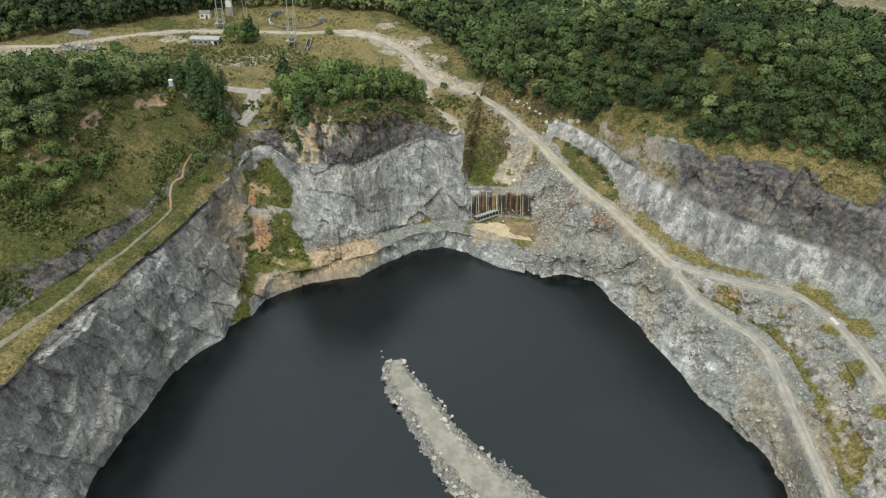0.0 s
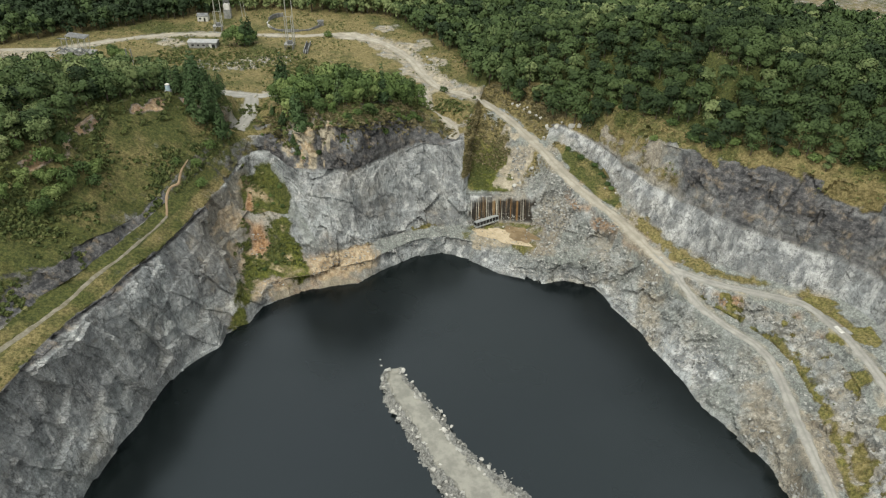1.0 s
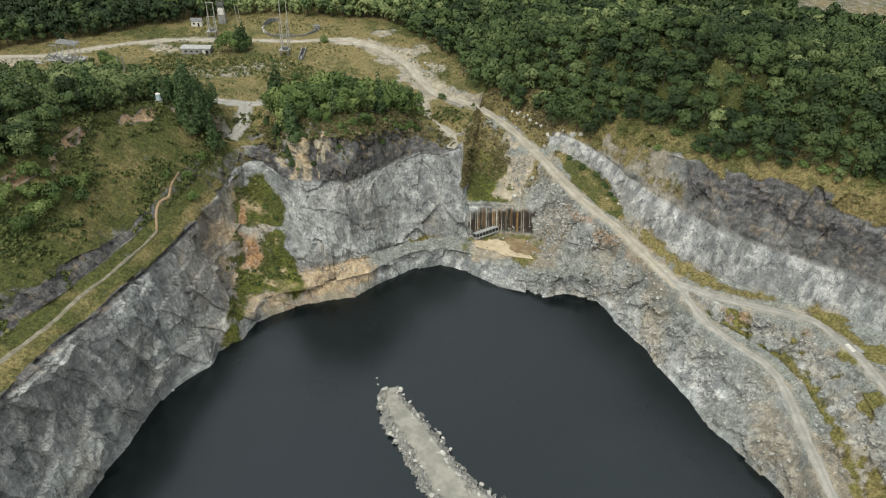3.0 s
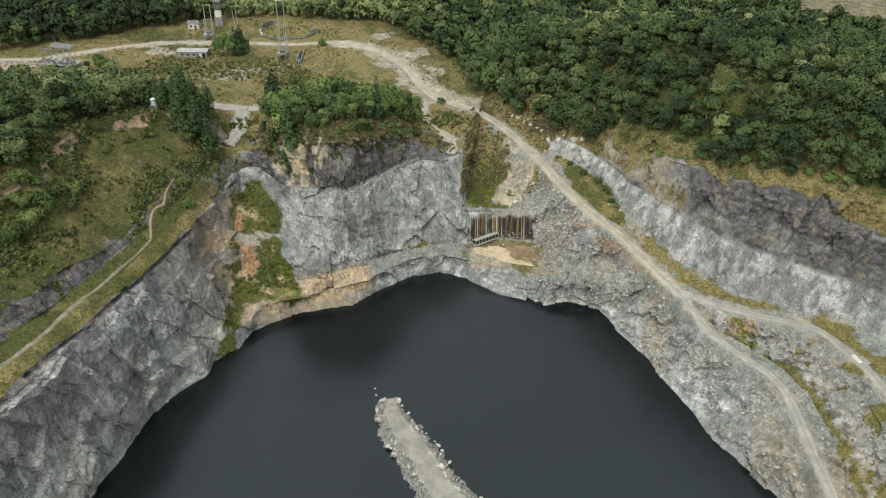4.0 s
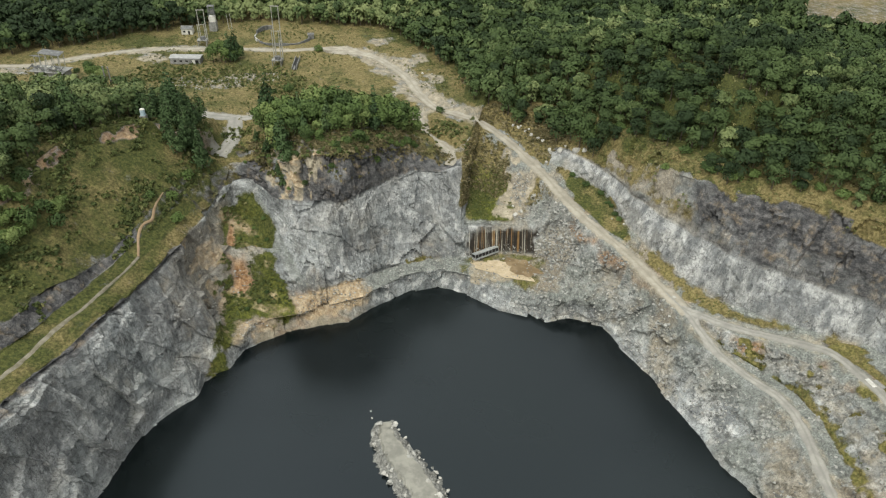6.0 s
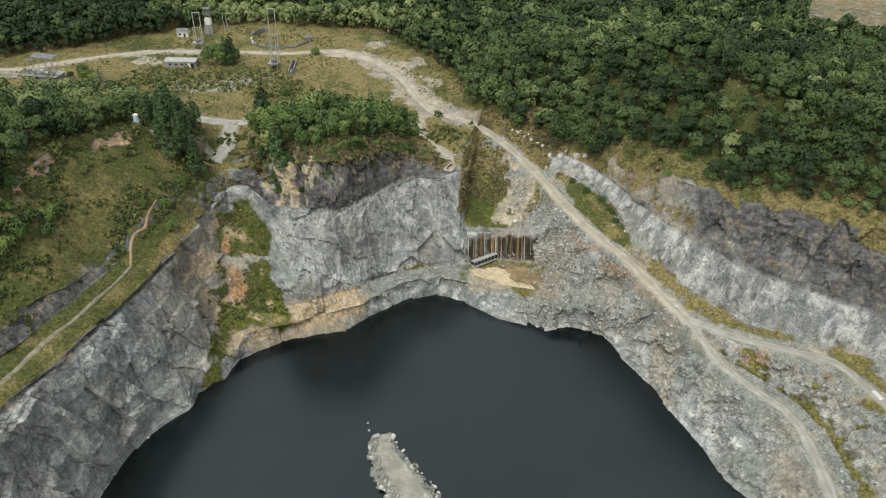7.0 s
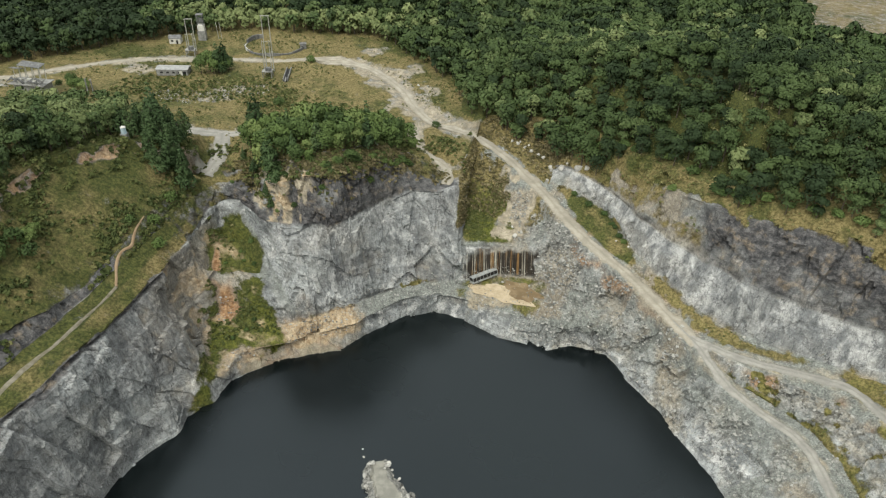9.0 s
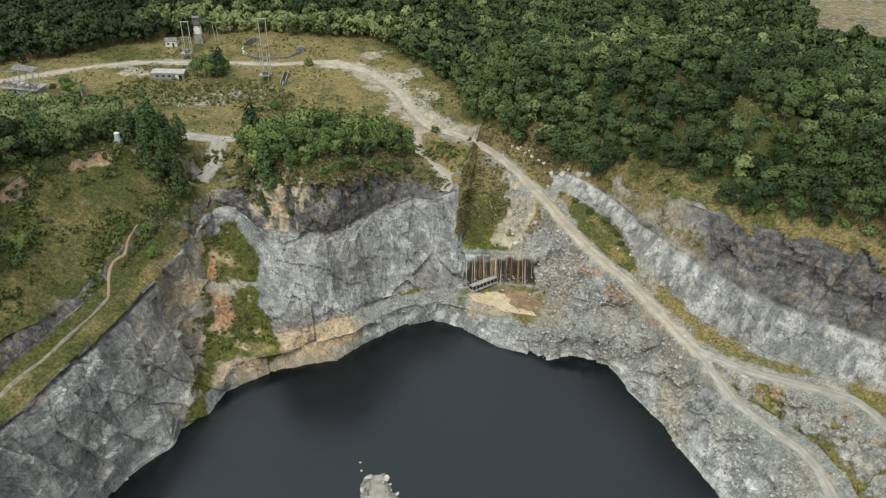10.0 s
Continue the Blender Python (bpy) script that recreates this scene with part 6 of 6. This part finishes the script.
def bus(at, rz, pitch):
    """Stripped old coach with empty window openings."""
    root = thing("bus", at, rz, "abandoned stripped silver bus with empty windows parked by the pool", "bus")
    root.matrix_world = pose(*at, pitch, 0, rz)
    L, W = 12.2, 2.5
    part("body", boxes(((0, 0, 0.9), (L, W, 0.85)), bevel=0.12), BUS_PAINT, root, "dented silver lower body")
    part("roof", boxes(((0, 0, 2.92), (L - 0.1, W, 0.28)), bevel=0.10), BUS_PAINT, root)
    part("interior", boxes(((0, 0, 2.15), (L - 0.5, W - 0.4, 1.25))), DARK, root, "dark empty interior")
    for s in (-1, 1):
        for k in range(8):
            part("pillar", boxes(((-L / 2 + 0.12 + k * (L - 0.24) / 7, s * (W / 2 - 0.06), 2.05), (0.20, 0.12, 1.65))), BUS_PAINT, root)
        for k in range(7):
            part("window", boxes(((-L / 2 + 0.9 + k * (L - 0.24) / 7, s * (W / 2 - 0.02), 2.05), (1.42, 0.06, 1.45))), DARK, root, "dark window opening")
        for x in (-3.4, 3.6):
            wheel = part("wheel", bar(bmesh.new(), (x, s * (W / 2 - 0.32), 0.48), (x, s * (W / 2 + 0.02), 0.48), 0.48, 0.48, 16), RUBBER, root)
            part("rim", bar(bmesh.new(), (x, s * (W / 2), 0.48), (x, s * (W / 2 + 0.05), 0.48), 0.26, 0.22, 12), STEEL, wheel)
    for s in (-1, 1):
        part("windscreen", boxes(((s * (L / 2 - 0.02), 0, 2.15), (0.1, W - 0.5, 1.1))), DARK, root, "dark windscreen opening")
        part("bumper", boxes(((s * (L / 2 + 0.08), 0, 0.65), (0.2, W - 0.1, 0.3)), bevel=0.05), STEEL, root)
    for x in (-2.5, 1.0, 3.2):
        part("roof_hatch", boxes(((x, 0, 3.09), (0.9, 0.8, 0.10)), bevel=0.03), STEEL, root)


def loading_tower(at):
    """Narrow derelict tower: a whitewashed box on a block, an open frame above it."""
    root = thing("loading_tower", at, 6, "narrow derelict grey tower with an open frame on top", "tower")
    part("base", boxes(((0, 0, 2.6), (4.2, 4.2, 5.6))), CONCRETE, root)
    part("cabin", boxes(((0, 0, 7.0), (3.6, 3.4, 3.2)), bevel=0.08), WHITE_PAINT, root, "stained whitewashed cabin")
    for x in (-1.5, 1.5):
        for y in (-1.4, 1.4):
            part("post", boxes(((x, y, 11.4), (0.4, 0.4, 5.8))), ROOF_SHEET, root)
    part("roof", boxes(((0, 0, 14.3), (3.8, 3.4, 0.3))), ROOF_SHEET, root)
    part("hopper", boxes(((0.2, 0.2, 11.2), (1.7, 1.8, 2.6)), bevel=0.1), ROOF_SHEET, root, "dark rusted hopper")
    for x in (8.6, 10.4):
        part("pole", bar(bmesh.new(), (x, 1.0, -0.4), (x - 0.5, 1.0, 9.5), 0.2, 0.13, 7), STEEL, root)


def pump_house(at):
    root = thing("pump_house", at, 12, "small dark concrete block at the end of the basin wall", "hut")
    part("wall", boxes(((0, 0, 1.3), (3.4, 3.0, 2.8)), bevel=0.06), CONCRETE, root)
    part("roof", boxes(((0, 0, 2.78), (3.9, 3.5, 0.2))), ROOF_SHEET, root)
    part("door", boxes(((-0.4, -1.52, 1.0), (1.1, 0.12, 2.0))), DARK, root)


def trough(a, b):
    """Open loading trough: two low walls with a dark bed, a pale pipe lying at its foot."""
    (x0, y0), (x1, y1) = a, b
    long = math.hypot(x1 - x0, y1 - y0)
    root = thing("loading_trough", ((x0 + x1) / 2, (y0 + y1) / 2, height((x0 + x1) / 2, (y0 + y1) / 2)), math.degrees(math.atan2(y1 - y0, x1 - x0)), "dark concrete loading trough lying in the plateau grass", "trough")
    for s in (-1, 1):
        part("wall", boxes(((0, s * 1.1, 0.5), (long, 0.3, 1.5))), CONCRETE, root)
    part("bed", boxes(((0, 0, 0.12), (long, 1.9, 0.3))), DARK, root, "dark wet bed")
    part("pipe", bar(bmesh.new(), (long * 0.32, 0, 0.75), (long * 0.6, 0.2, 0.6), 0.45, 0.45, 14), CONCRETE, root, "pale concrete pipe")


def tank(at):
    root = thing("water_tank", at, 0, "pale blue cylindrical water tank standing among the trees", "tank")
    part("body", bar(bmesh.new(), (0, 0, 0), (0, 0, 3.0), 1.25, 1.15, 20), TANK, root)
    part("lid", bar(bmesh.new(), (0, 0, 2.98), (0, 0, 3.3), 1.28, 0.9, 20), WHITE_PAINT, root, "white domed lid")
    part("stand", boxes(((0, 0, -1.6), (2.8, 2.8, 3.2))), CONCRETE, root)
    root.scale = (0.8, 0.8, 0.8)


def blob(name, cx, cy, rx, ry, z, turn, material, label):
    """A flat patch with a wavering outline."""
    outline = []
    for k in range(56):
        a = k * math.tau / 56
        r = 1 + 0.14 * math.sin(3 * a + cx) + 0.09 * math.sin(7 * a + cy) + 0.05 * math.sin(13 * a + 2)
        x, y = rx * r * math.cos(a), ry * r * math.sin(a)
        outline.append((cx + x * math.cos(turn) - y * math.sin(turn), cy + x * math.sin(turn) + y * math.cos(turn)))
    flat(name, outline, z, material, label)


def pool():
    m = Nodes("silty_water")
    m.bsdf.inputs["IOR"].default_value = 1.33
    mat = m.finish(m.mix(m.ramp(m.noise(0.3, 4), 0.35, 0.65), (0.19, 0.135, 0.075), (0.30, 0.225, 0.135)), 0.3, m.noise(1.5, 2), 0.05, 0.1, 0.4)
    blob("sand_flat", 29.0, 263.0, 13.0, 5.2, 8.72, -0.35, SAND, "pale dry sand spread round the silty pool")
    blob("pool_water", 37.2, 265.4, 8.6, 6.0, 8.82, -0.6, mat, "shallow brown silty pool below the stained rock wall")


def slab(x, y, rz, label):
    bm = boxes(((0, 0, 0.15), (1.5, 3.6, 0.3)), bevel=0.05)
    me = bpy.data.meshes.new("concrete_slab")
    bm.to_mesh(me)
    bm.free()
    me.materials.append(WHITE_PAINT if rz < 20 else CONCRETE)
    ob = new("concrete_slab", me)
    ob.matrix_world = pose(x, y, height(x, y) + 0.1, 0, 0, rz)
    tagged(ob, label, "slab", "slabs on the road")


barn((-134, 391, height(-134, 391)), 1)
shed((-147, 436, height(-147, 436)), 4)
pole_tower((-86, 397, height(-86, 397)), 0, 29.0, 3.6, "tall weathered twin-pole steel tower with a small cabin")
for x_, y_ in ((-163, 357), (-160, 356)):
    root_ = thing("post", (x_, y_, height(x_, y_)), 0, "tall pale concrete post standing among the bushes", "post", "posts beside the plant")
    part("shaft", boxes(((0, 0, 3.8), (0.45, 0.45, 8.6))), CONCRETE, root_)
    part("cap", boxes(((0, 0, 8.1), (0.7, 0.7, 0.22))), CONCRETE, root_)
pole_tower((-134, 424, height(-134, 424)), 8, 17.5, 3.6, "grey twin-pole steel tower standing beside the hut")
crusher((-187, 355, height(-187, 355)), -8)
loading_tower((-133.5, 441.8, height(-133.5, 441.8) - 0.2))
pump_house((-75, 432.7, height(-75, 432.7) - 0.1))
trough((-77.2, 401.6), (-76.3, 385))
ring_wall((-91, 435, height(-91, 435)), 17)
bus((21.6, 271.6, height(21.6, 270.5) + 0.25), 33, -13)
tank((-114, 281, height(-114, 281) + 2.0))
pool()
slab(135.4, 183.6, 15, "white concrete slab lying on the gravel road")
slab(137.9, 183.2, 24, "weathered grey concrete slab lying on the gravel road")
